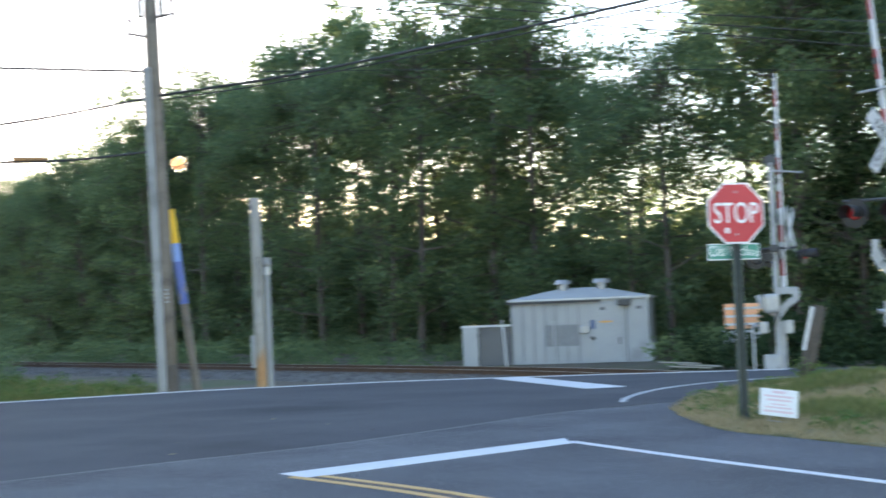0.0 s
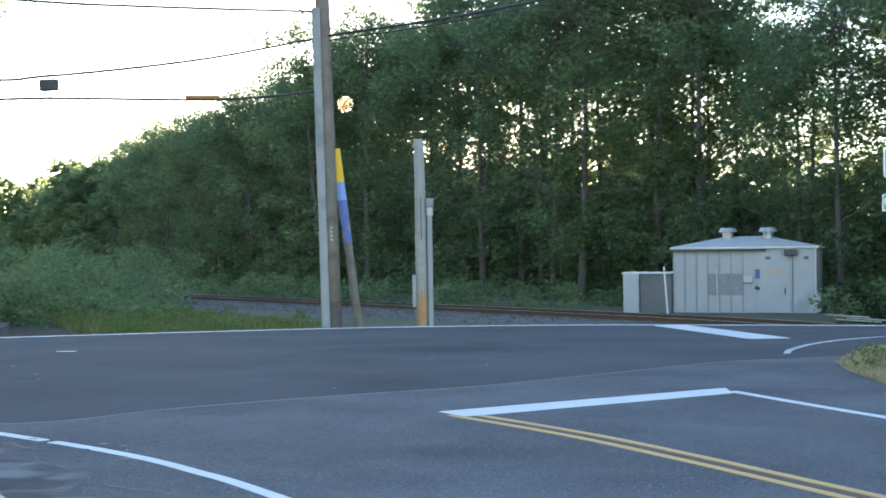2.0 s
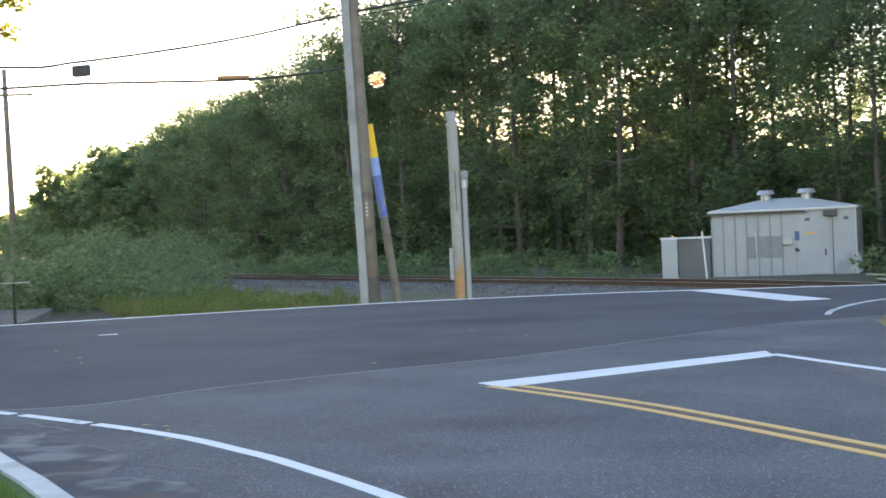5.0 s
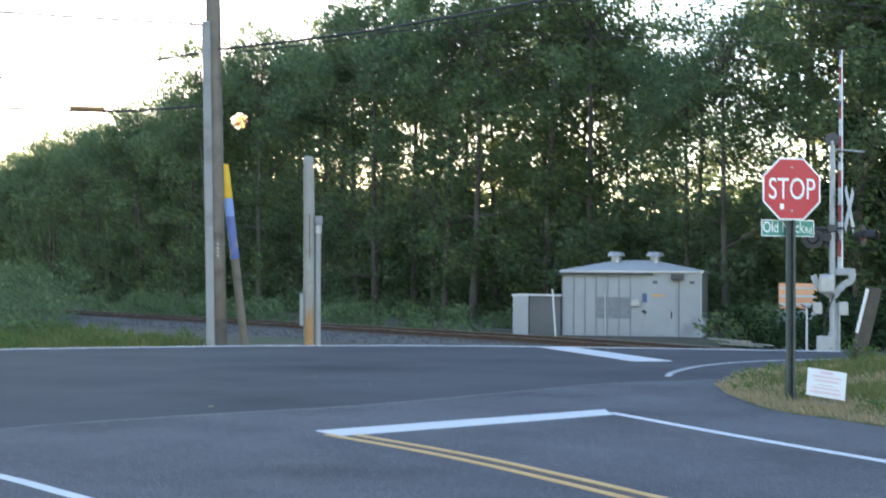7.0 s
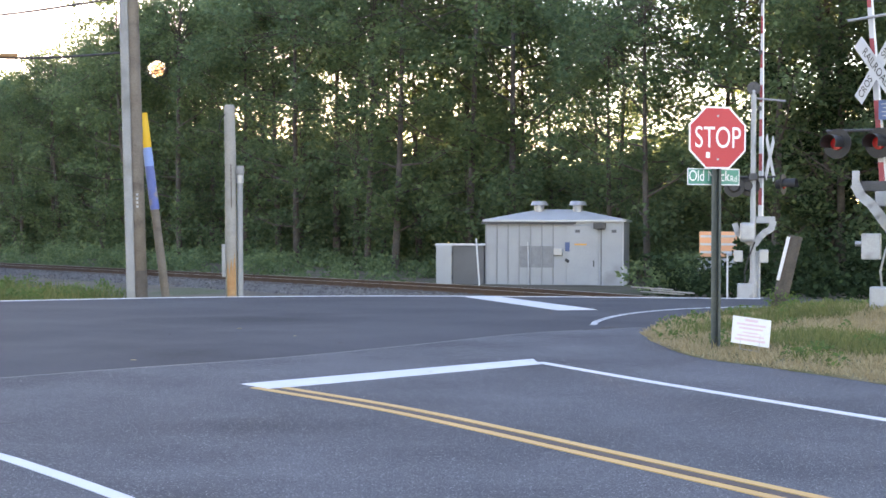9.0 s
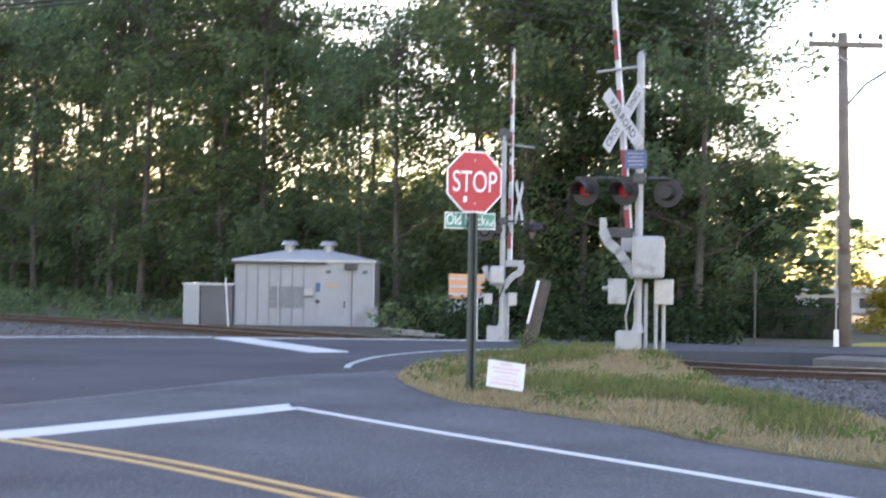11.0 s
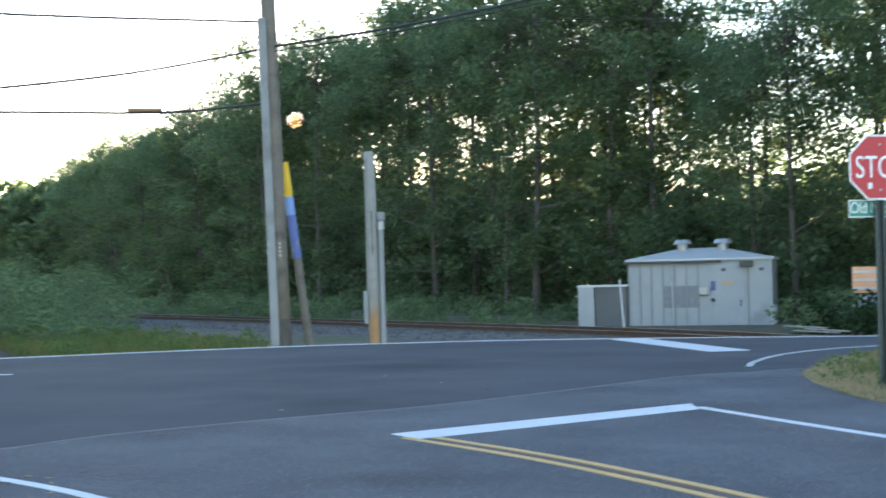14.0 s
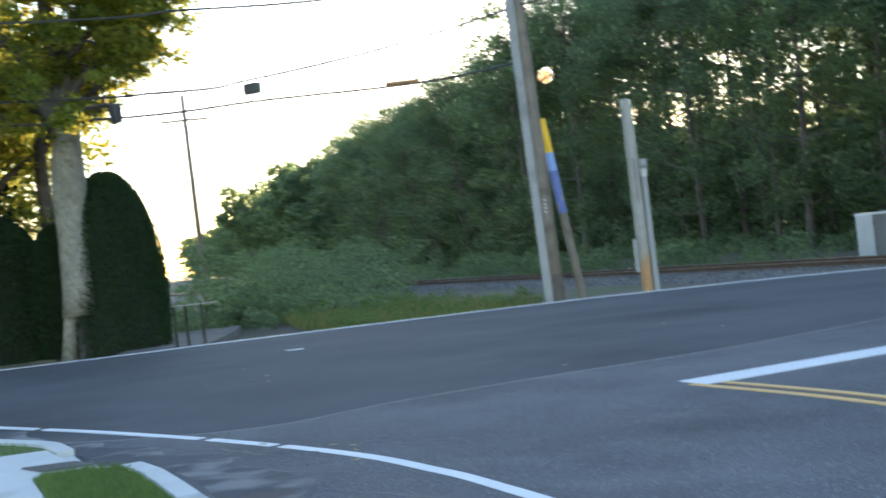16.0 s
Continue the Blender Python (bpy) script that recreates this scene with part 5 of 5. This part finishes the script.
for pts, r, k in (([(0, 0, 5.0), (0.05, 0.05, 6.6), (-0.1, 0, 8.4), (0.2, 0, 11.2)], 0.36, 40), ([(-0.1, 0, 5.2), (-1.0, -0.1, 6.15), (-2.2, 0.1, 6.1), (-3.4, 0.1, 6.75), (-5.6, 0, 7.2)], 0.27, 44),
                  ([(-0.1, -0.05, 5.5), (-0.9, -0.3, 6.9), (-2.0, -0.2, 7.6), (-3.6, -0.2, 9.2)], 0.17, 34), ([(0.1, 0, 5.6), (0.9, 0.1, 6.7), (1.3, 0, 8.0), (2.2, -0.1, 9.4)], 0.15, 40),
                  ([(0.1, -0.1, 6.4), (1.2, -0.2, 7.4), (2.5, -0.2, 7.9)], 0.10, 36), ([(-0.6, 0.1, 5.9), (-1.6, 0.2, 5.6), (-2.6, 0.3, 5.7)], 0.14, 22), ([(0.1, 0.1, 5.4), (0.8, 0.3, 5.9), (1.7, 0.4, 6.6)], 0.08, 30),
                  ([(0.0, 0, 8.0), (-0.9, 0.2, 9.3), (-1.7, 0.3, 10.6)], 0.14, 26), ([(0.3, -0.2, 5.2), (0.8, -0.4, 5.3), (1.2, -0.5, 5.5)], 0.05, 14), ([(0.2, 0, 6.0), (1.4, 0.1, 6.7), (2.4, 0.1, 7.4)], 0.08, 42), ([(0.2, 0.1, 7.2), (1.5, -0.2, 8.3), (2.8, -0.1, 9.0)], 0.08, 42)):
    limb_of(pts, r, k, 1.0, cl)
part("crown", leaves("crown", [q for k, q in enumerate(cl) if k % 3], 32000, 0.13, LEAF_STREET, rg), LEAF_STREET, old, "green leaves against the light")
part("crown", leaves("crown", cl[::3], 9000, 0.14, LEAF_SUNTINT, rg), LEAF_SUNTINT, old, "leaves with sunlight put into their golden colour")

yt = make_tree(91, 12, 4.4, 12000, 0.2, LEAF_SUNTINT, BARK, base=0.42, label="leafy garden tree behind the hedges, sunlight put into its golden leaves", group="garden trees", trunk_r=0.26, limbs=18)
yt.matrix_basis = pose(-32.5, 20.8, -0.3, 0, 0, 30)
for x, y, rz, sc in ((-31.5, 20.5, 110, 1.0), (-29.5, 17.3, 200, 0.95), (-37.2, 24.8, 260, 1.0), (-37, 19, 20, 1.2), (-33, 14.5, 70, 1.1), (-40, 30, 70, 1.0), (-33.0, 24.0, 150, 0.8), (-27.6, 19.6, 300, 0.85), (-33.2, 18.6, 30, 0.8)):
    copy_thing(yt, pose(x, y, -0.3, 0, 0, rz) @ Matrix.Diagonal((sc, sc, sc, 1)))


def clipped_shrub(x, y, h, r, seed, label, point=0.35):
    """A dense evergreen: a solid near-black core, coloured for inner shade, under a skin of small leaves."""
    rng = np.random.default_rng(seed)
    ob = thing("evergreen_shrub", label, "shrub", x, y, -0.12, 0, group="evergreen hedge shrubs")
    prof = lambda f: r * (1.04 - 0.12 * f) * (1 if f < 0.45 else max(0.0, 1 - ((f - 0.45) / 0.56) ** (2.4 + point))) ** 0.62
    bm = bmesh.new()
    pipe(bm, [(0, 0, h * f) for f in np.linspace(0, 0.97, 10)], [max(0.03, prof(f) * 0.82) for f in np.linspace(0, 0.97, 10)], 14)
    part("core", bm, NEAR_BLACK, ob, "solid core, inner shade put into its near-black colour")
    n = 26000
    f = rng.random(n) ** 0.85
    a = rng.random(n) * 2 * np.pi
    rr = np.array([prof(q) for q in f]) * (0.86 + 0.17 * rng.random(n) + 0.05 * np.sin(a * 5 + f * 9))
    at = np.stack([rr * np.cos(a), rr * np.sin(a), h * f], 1)
    up = np.stack([0.6 * np.cos(a), 0.6 * np.sin(a), np.ones(n)], 1) + rng.normal(size=(n, 3)) * 0.4
    up /= np.linalg.norm(up, axis=1)[:, None]
    side = np.cross(up, rng.normal(size=(n, 3))); side /= np.linalg.norm(side, axis=1)[:, None]
    part("foliage", quads_mesh("foliage", at, up * 0.042, side * 0.022, LEAF_DARK), LEAF_DARK, ob)
    return ob


NEAR_BLACK = mat("near_black", (0.012, 0.016, 0.01), (0.025, 0.03, 0.018), 6, 0.95)
clipped_shrub(-23.1, 21.4, 4.12, 1.12, 3, "tall clipped dark evergreen shrub with a domed top")
clipped_shrub(-24.9, 21.4, 3.1, 0.8, 4, "dark evergreen shrub half hidden by the old trunk")
clipped_shrub(-23.9, 22.4, 3.3, 1.0, 14, "dark evergreen shrub between trunk and hedge")
clipped_shrub(-26.0, 20.6, 3.4, 1.1, 5, "low broad dark evergreen shrub beside the road")
clipped_shrub(-26.9, 19.2, 3.0, 1.3, 6, "broad dark conical evergreen beside the road", 1.2)
clipped_shrub(-28.2, 17.2, 3.9, 1.4, 8, "broad dark conical evergreen beside the road", 1.2)
clipped_shrub(-30.0, 14.6, 3.6, 1.5, 9, "broad dark conical evergreen beside the road", 1.2)

bar = thing("barrier_rail", "low barrier of thin posts and a pale top board", "barrier", -19.85, 20.5, -0.05, 44)
part("top_board", box(bmesh.new(), (0.02, 0, 0.90), (0.92, 0.10, 0.022)), GREYWOOD, bar, "pale top board")
for x in (-0.42, -0.18, 0.15):
    part("post", box(bmesh.new(), (x, 0, 0.4), (0.06, 0.06, 1.05)), NEAR_BLACK, bar, "dark weathered post")
for k in range(2):
    gw = thing("guy_wire", "thin pale guy wire running to the ground", "wire")
    part("strand", rod(bmesh.new(), (-24.55 + 0.35 * k, 18.2 + 0.35 * k, -0.1), (-26.2 + 0.3 * k, 17.6 + 0.3 * k, 2.2), 0.012, seg=6), GALV, gw)

gr = np.random.default_rng(88)
cl = [(gr.uniform(-42, -27), gr.uniform(10, 30), gr.uniform(-0.2, 5.2), gr.uniform(0.6, 1.2)) for _ in range(300)]
cl = [q for q in cl if q[1] > 11 + (-27 - q[0]) * 0.1 and q[1] < 23.5 - 0.35 * (q[0] + 27)]
tagged(new("garden_thicket", leaves("garden_thicket", cl, 32000, 0.2, LEAF_DARK, gr)), "dark thicket of garden shrubs under the trees", "shrubs", kind="stuff")
cl = [(x, y, z, r) for x, y, z, r in ((gr.uniform(-40, -26.5), gr.uniform(15, 29), gr.uniform(2.5, 8.5), gr.uniform(0.5, 1.0)) for _ in range(260)) if y < 23 - 0.45 * (x + 27)]
cl += [(gr.uniform(-31, -26.2), gr.uniform(22.0, 24.5), gr.uniform(2.2, 6.8), gr.uniform(0.4, 0.8)) for _ in range(110)]
tagged(new("garden_foliage", leaves("garden_foliage", cl, 36000, 0.15, LEAF_STREET, gr)), "golden backlit foliage between the garden trees", "foliage", kind="stuff")
for x, y, h in ((-26.4, 22.6, 7.5), (-27.9, 21.4, 8.5), (-29.0, 19.6, 8), (-30.4, 18.2, 8.5)):
    gt = thing("bare_trunk", "dark forked trunk in the garden's shade", "tree trunk", x, y, -0.3, gr.random() * 360, group="garden trunks")
    bm = bmesh.new()
    pipe(bm, [(0, 0, -0.2), (0.1, 0, 2.0), (-0.05, 0.1, 4.2), (0.3, 0.1, h)], [0.26, 0.2, 0.18, 0.07], 10)
    part("stem", bm, BARK, gt)
    for k in range(3):
        bm = bmesh.new()
        a_ = k * 2.1 + gr.random()
        pipe(bm, [(0, 0.05, 3.2 + k), (math.cos(a_) * 0.9, math.sin(a_) * 0.9, 4.6 + k), (math.cos(a_) * 2.3, math.sin(a_) * 2.3, 5.6 + k)], [0.12, 0.09, 0.03], 7)
        part("limb", bm, BARK, gt)

# ---- weeds, shrubs and grass ----
wr = np.random.default_rng(21)
cl = []
for k in range(240):
    f = wr.random()
    q = np.array((-22.6, 29.6)) * (1 - f) + np.array((-47, 55)) * f + wr.normal(size=2) * (0.7 + 2.2 * f)
    cl.append((q[0], q[1], -0.3 + (0.25 + 2.6 * f) * wr.random(), 0.3 + 0.9 * f * wr.random() + 0.15))
for k in range(120):
    f = wr.random()
    cl.append((-25.2 - 5 * f + wr.normal() * 0.9, 27.0 + 6 * f + wr.normal() * 0.9, -0.3 + (0.7 + 0.8 * f) * wr.random(), 0.25 + 0.3 * wr.random()))
tagged(new("wild_shrubs", leaves("wild_shrubs", cl, 34000, 0.15, LEAF_A, wr)), "wild green shrubs between drive and track", "shrubs", kind="stuff")


def scatter(poly, n, rng):
    p = np.array(poly)
    lo, hi = p.min(0), p.max(0)
    q = lo + (hi - lo) * rng.random((n * 3, 2))
    return q[inside([tuple(a) for a in poly], q)][:n]


weed_poly = [(-18.0, 23.1), (-16.2, 24.6), (-15.2, 25.9), (-16.0, 28.5), (-20.5, 31.5), (-30, 37.5), (-38, 43), (-36, 40), (-26.5, 30.8), (-21.4, 25.6)]
q = scatter(weed_poly, 16000, wr)
at = np.column_stack([q, -0.22 + 0 * q[:, 0]])
tagged(new("verge_weeds", tufts("verge_weeds", at, 0.34, 0.014, BLADE, wr)), "tall rough green weeds on the verge", "grass", kind="stuff")
cl = [(x, y, -0.1 + 0.25 * wr.random(), 0.14 + 0.12 * wr.random()) for x, y in scatter(weed_poly, 420, wr)]
tagged(new("verge_plants", leaves("verge_plants", cl, 15000, 0.075, LEAF_WEED, wr)), "leafy green weeds on the verge", "weeds", kind="stuff")
poly = [(p[0], p[1]) for p in island_poly]
q = scatter([p for p in poly if p[1] > 8], 46000, wr)
rim = np.array([min(math.hypot(x - p[0], y - p[1]) for p in island_line[::2]) for x, y in q])
zz = np.array([island_z(x, y) for x, y in q])
patchy = np.array([noise.noise((x * 0.55, y * 0.55, 3)) for x, y in q])
dry = (rim < 0.4 + 1.2 * wr.random(len(q)) ** 1.5) | (patchy > 0.16 - 0.25 * wr.random(len(q)))
at = np.column_stack([q, zz - 0.01])
tagged(new("corner_grass", tufts("corner_grass", at[~dry], 0.13, 0.011, BLADE, wr, 0.7)), "rough green grass on the corner", "grass", kind="stuff")
tagged(new("dry_grass", tufts("dry_grass", at[dry], 0.085, 0.010, STRAW, wr, 1.0)), "dry yellow grass along the corner's edge", "grass", kind="stuff")
cl = [(x, y, island_z(x, y) + 0.06, 0.10 + 0.08 * wr.random()) for x, y in scatter([p for p in poly if p[1] > 9], 60, wr)] + [(-0.74, 23.9, 0.3, 0.3), (-1.15, 16.75, 0.12, 0.16), (-0.5, 24.1, 0.25, 0.25)]
tagged(new("corner_weeds", leaves("corner_weeds", cl, 2600, 0.06, LEAF_WEED, wr)), "small leafy weeds in the corner grass", "weeds", kind="stuff")
lawn_a = [(-8.24, 6.80), (-8.08, 6.97), (-7.79, 7.12), (-7.64, 7.05), (-7.2, 6.76), (-6.1, 6.0), (-4.7, 4.92), (-6.45, 5.2), (-7.33, 6.08), (-8.1, 6.6)]
lawn_b = [(-14.2, 8.85), (-12.7, 8.7), (-11.2, 8.3), (-9.86, 7.98), (-9.5, 7.78), (-9.78, 7.44), (-10.65, 6.65), (-11.7, 6.3), (-14, 7.2), (-18, 5.5), (-17, 7.6)]
q = np.concatenate([scatter(lawn_a, 9000, wr), scatter(lawn_b, 9000, wr)])
tagged(new("lawn_grass", tufts("lawn_grass", np.column_stack([q, 0.095 + 0 * q[:, 0]]), 0.055, 0.005, LAWNBLADE, wr, 0.6)), "short green lawn grass by the kerb", "grass", kind="stuff")

# loose ballast stones
def stones(name, at, size, material, rng):
    n = len(at)
    base = np.array([(1, 0, 0), (-1, 0, 0), (0, 1, 0), (0, -1, 0), (0, 0, 1), (0, 0, -1)], float)
    tri = np.array([(0, 2, 4), (2, 1, 4), (1, 3, 4), (3, 0, 4), (2, 0, 5), (1, 2, 5), (3, 1, 5), (0, 3, 5)])
    v = at[:, None] + base[None] * (size * (0.5 + rng.random((n, 6, 1)))) + rng.normal(size=(n, 6, 3)) * size * 0.35
    me = bpy.data.meshes.new(name)
    me.vertices.add(6 * n); me.loops.add(24 * n); me.polygons.add(8 * n)
    me.vertices.foreach_set("co", v.ravel())
    me.loops.foreach_set("vertex_index", (tri[None] + 6 * np.arange(n)[:, None, None]).ravel())
    me.polygons.foreach_set("loop_start", np.arange(0, 24 * n, 3))
    me.update(); me.validate()
    me.materials.append(material)
    return me


n = 15000
ss = np.concatenate([wr.uniform(-16, -0.8, 6500), wr.uniform(13, 52, n - 6500)])
oo = np.concatenate([wr.uniform(-3.1, 2.3, 6500), wr.uniform(-3.1, 0.3, n - 6500)])
hz = np.interp(oo, [p[0] for p in prof], [p[1] for p in prof])
pts = np.array([trk(a, b, c) for a, b, c in zip(ss, oo, hz)])
strip = scatter(GRAVEL_STRIP[:9] + [(10, 12), (4.9, 20.2), (2.2, 22.4)], 5000, wr)
tagged(new("strip_stones", stones("strip_stones", np.column_stack([strip, -0.235 + 0 * strip[:, 0]]), 0.036, STONE, wr)), "loose dark gravel stones beside the track", "gravel", kind="stuff")
tagged(new("ballast_stones", stones("ballast_stones", pts, 0.034, STONE, wr)), "loose grey ballast stones of the track", "gravel", kind="stuff")

tie_me = box(bmesh.new(), (0, 0, 0), (0.23, 2.5, 0.16), bevel=0.01)
tie_me = mesh_of(tie_me, "tie"); tie_me.materials.append(TIE)
for k in range(90):
    s_ = -16 + 0.62 * k
    if -0.8 < s_ < 13:
        continue
    ob = new("railway_tie", tie_me)
    ob.matrix_basis = Matrix.Translation(trk(s_, 0.72, -0.195)) @ pose(0, 0, 0, 0, 0, math.degrees(math.atan2(*(trk(s_ + 0.5, 0, 0) - trk(s_ - 0.5, 0, 0)).yx)))
    tagged(ob, "dark timber railway tie sunk in ballast", "railway tie", "railway ties")

# ---- beyond the crossing ----
hr = np.random.default_rng(33)
hedge = thing("garden_hedge", "dark green clipped hedge beyond the track", "hedge", 7.0, 41.6, -0.35)
cl = [(hr.uniform(-1.3, 1.3), hr.uniform(-0.5, 0.5), 0.15 + 1.0 * hr.random(), 0.4) for _ in range(60)]
part("foliage", leaves("foliage", cl, 6000, 0.11, LEAF_DARK, hr), LEAF_DARK, hedge)
# solid near-black core, shade inside the hedge put into its colour
part("core", box(bmesh.new(), (0, 0, 0.5), (2.5, 0.8, 1.0), bevel=0.2), NEAR_BLACK, hedge)
bush = thing("yellow_bush", "yellow green sunlit bush beyond the track", "bush", 11.1, 47.0, -0.4)
cl = [(hr.normal() * 0.6, hr.normal() * 0.5, 0.2 + 1.7 * hr.random(), 0.4) for _ in range(50)]
LEAF_YEL = leaf_mat("yellow_leaves", (0.22, 0.20, 0.03), (0.34, 0.28, 0.05), 0.5)
part("foliage", leaves("foliage", cl, 5000, 0.13, LEAF_YEL, hr), LEAF_YEL, bush)
side_tree = make_tree(97, 7.5, 2.8, 6000, 0.2, LEAF_B, BARK, base=0.3, name="tree", label="small dark tree behind the utility pole", group="garden trees", trunk_r=0.12)
side_tree.matrix_basis = pose(12.0, 38.5, -0.4, 0, 0, 40)
for x, y, h in ((14, 95, 6), (20, 100, 7), (26, 96, 6.5), (33, 100, 8), (40, 92, 7.5), (48, 95, 9), (56, 85, 9), (10, 110, 6.5)):
    plant(far_protos[int(x) % 3], x, y, h, hr, 1.3)
hall = thing("low_building", "long low pale building far beyond the track", "building", 19, 76, -0.4, -12)
part("wall", box(bmesh.new(), (0, 2, 0.6), (16, 5, 1.2)), WALLPALE, hall)
part("roof", box(bmesh.new(), (0, 2, 1.35), (16.6, 5.6, 0.3)), SHEDROOF, hall, "pale grey roof")
for k in range(7):
    w = part("window", box(bmesh.new(), (-6.6 + 2.2 * k, -0.52, 0.65), (1.0, 0.06, 0.55)), GLASS, hall)
post = thing("fence_post", "thin grey post beyond the track", "post", 5.0, 36.5, -0.4)
part("shaft", rod(bmesh.new(), (0, 0, 0), (0, 0, 2.1), 0.03, seg=8), DARKSTEEL, post)
# golden colour stands in for sunlight on this grass
setting("sunny_grass", slab(bmesh.new(), [(7.4, 37.4), (16, 36), (18, 40), (8.6, 39.4)], -0.34, -0.28), mat("sun_gold_grass", (0.34, 0.27, 0.05), (0.46, 0.34, 0.08), 2.0, 0.95, 0, 0.8, 40, 0.03), "strip of grass beyond the track, sunlight put into its gold", "grass")
# unidentified striped shape fitted to the camera's view, sunlight put into its orange
lot = thing("parked_trailer", "small orange and white striped shape beside dark bushes, fitted to the view", "trailer", -3.22, 43.0, -0.35, 4)
part("body", box(bmesh.new(), (0, 0, 1.45), (1.15, 1.2, 0.8), bevel=0.04), SALMON, lot, "orange side with sunlight put into its colour")
for z in (1.2, 1.45, 1.7):
    part("stripe", box(bmesh.new(), (0, -0.602, z), (1.08, 0.02, 0.07)), BUCK, lot, "white stripe")
part("chassis", box(bmesh.new(), (0, 0, 0.8), (1.3, 1.1, 0.4), bevel=0.04), ARMGREY, lot)
for x in (-0.45, 0.45):
    part("wheel", rod(bmesh.new(), (x, -0.6, 0.3), (x, -0.42, 0.3), 0.3, seg=18), BLACK, lot)

board = thing("scrap_board", "weathered scrap boards lying on dark mulch", "boards", -3.9, 33.9, -0.12, 15)
for k, (x, a_) in enumerate(((0, 4), (0.25, -9), (-0.2, 16))):
    part("board", box(bmesh.new(), (x, 0.1 * k, 0.05 + 0.05 * k), (1.1, 0.16, 0.03), pose(0, 0, 0, 0, 4, a_)), GREYWOOD, board)

# small things on the asphalt
scrap = thing("paint_scrap", "thin white scrap lying on the asphalt", "litter", -14.9, 17.7, 0.005, 20)
part("scrap", slab(bmesh.new(), [(-0.16, -0.03), (0.02, -0.05), (0.17, 0.0), (0.12, 0.05), (-0.05, 0.04)], 0.0, 0.006), WHITE, scrap)
cr = np.random.default_rng(55)
for x, y, a, L in ((-8.1, 8.3, 20, 1.1), (-7.7, 7.9, -35, 0.9), (-7.1, 7.6, -30, 1.4), (-8.7, 8.5, 5, 0.8), (-6.6, 7.2, -42, 0.9), (-6.4, 8.6, -32, 0.7), (-5.6, 6.9, -35, 1.2), (-3.2, 20.2, 15, 1.0), (-3.4, 19.6, 5, 0.8), (-12.0, 13.2, 0, 0.3), (-12.6, 13.0, 20, 0.25)):
    p = [(x, y)]
    for k in range(7):
        a += cr.normal() * 22
        p.append((p[-1][0] + L / 7 * math.cos(radians(a)), p[-1][1] + L / 7 * math.sin(radians(a))))
    setting("asphalt_crack", ribbon(p, 0.02 + 0.015 * cr.random(), -0.03, 0.0065), TAR, "dark crack in the asphalt", "crack")
for k in range(26):
    x, y = (-9.2 + 3.4 * cr.random(), 7.5 + 1.3 * cr.random()) if k < 14 else (-14 + 9 * cr.random(), 11 + 8 * cr.random())
    if x + y < 0.4 and k < 14:
        continue
    lf = thing("dry_leaf", "small dry leaf lying on the asphalt", "leaf", x, y, 0.012, cr.random() * 360, group="litter on the road")
    part("blade", slab(bmesh.new(), [(-0.03, 0), (0, -0.015), (0.035, 0.004), (0, 0.016)], 0, 0.006), (STRAW, TIE)[k % 2], lf)
# the sun's disc behind the trees
bm = bmesh.new()
bmesh.ops.create_icosphere(bm, subdivisions=3, radius=20)
SUNMAT = bpy.data.materials.new("sun_glow"); SUNMAT.use_nodes = True
e_ = SUNMAT.node_tree.nodes.new("ShaderNodeEmission"); e_.inputs[0].default_value, e_.inputs[1].default_value = (1.0, 0.56, 0.26, 1), 0.7
SUNMAT.node_tree.links.new(e_.outputs[0], SUNMAT.node_tree.nodes["Material Output"].inputs["Surface"])
disc = setting("sun_disc_backdrop", bm, SUNMAT, "glowing low evening sun", "sun")
disc.location = sun_way * 4000

# gap fitted to the camera's view: leaves dropped along its line to the sun
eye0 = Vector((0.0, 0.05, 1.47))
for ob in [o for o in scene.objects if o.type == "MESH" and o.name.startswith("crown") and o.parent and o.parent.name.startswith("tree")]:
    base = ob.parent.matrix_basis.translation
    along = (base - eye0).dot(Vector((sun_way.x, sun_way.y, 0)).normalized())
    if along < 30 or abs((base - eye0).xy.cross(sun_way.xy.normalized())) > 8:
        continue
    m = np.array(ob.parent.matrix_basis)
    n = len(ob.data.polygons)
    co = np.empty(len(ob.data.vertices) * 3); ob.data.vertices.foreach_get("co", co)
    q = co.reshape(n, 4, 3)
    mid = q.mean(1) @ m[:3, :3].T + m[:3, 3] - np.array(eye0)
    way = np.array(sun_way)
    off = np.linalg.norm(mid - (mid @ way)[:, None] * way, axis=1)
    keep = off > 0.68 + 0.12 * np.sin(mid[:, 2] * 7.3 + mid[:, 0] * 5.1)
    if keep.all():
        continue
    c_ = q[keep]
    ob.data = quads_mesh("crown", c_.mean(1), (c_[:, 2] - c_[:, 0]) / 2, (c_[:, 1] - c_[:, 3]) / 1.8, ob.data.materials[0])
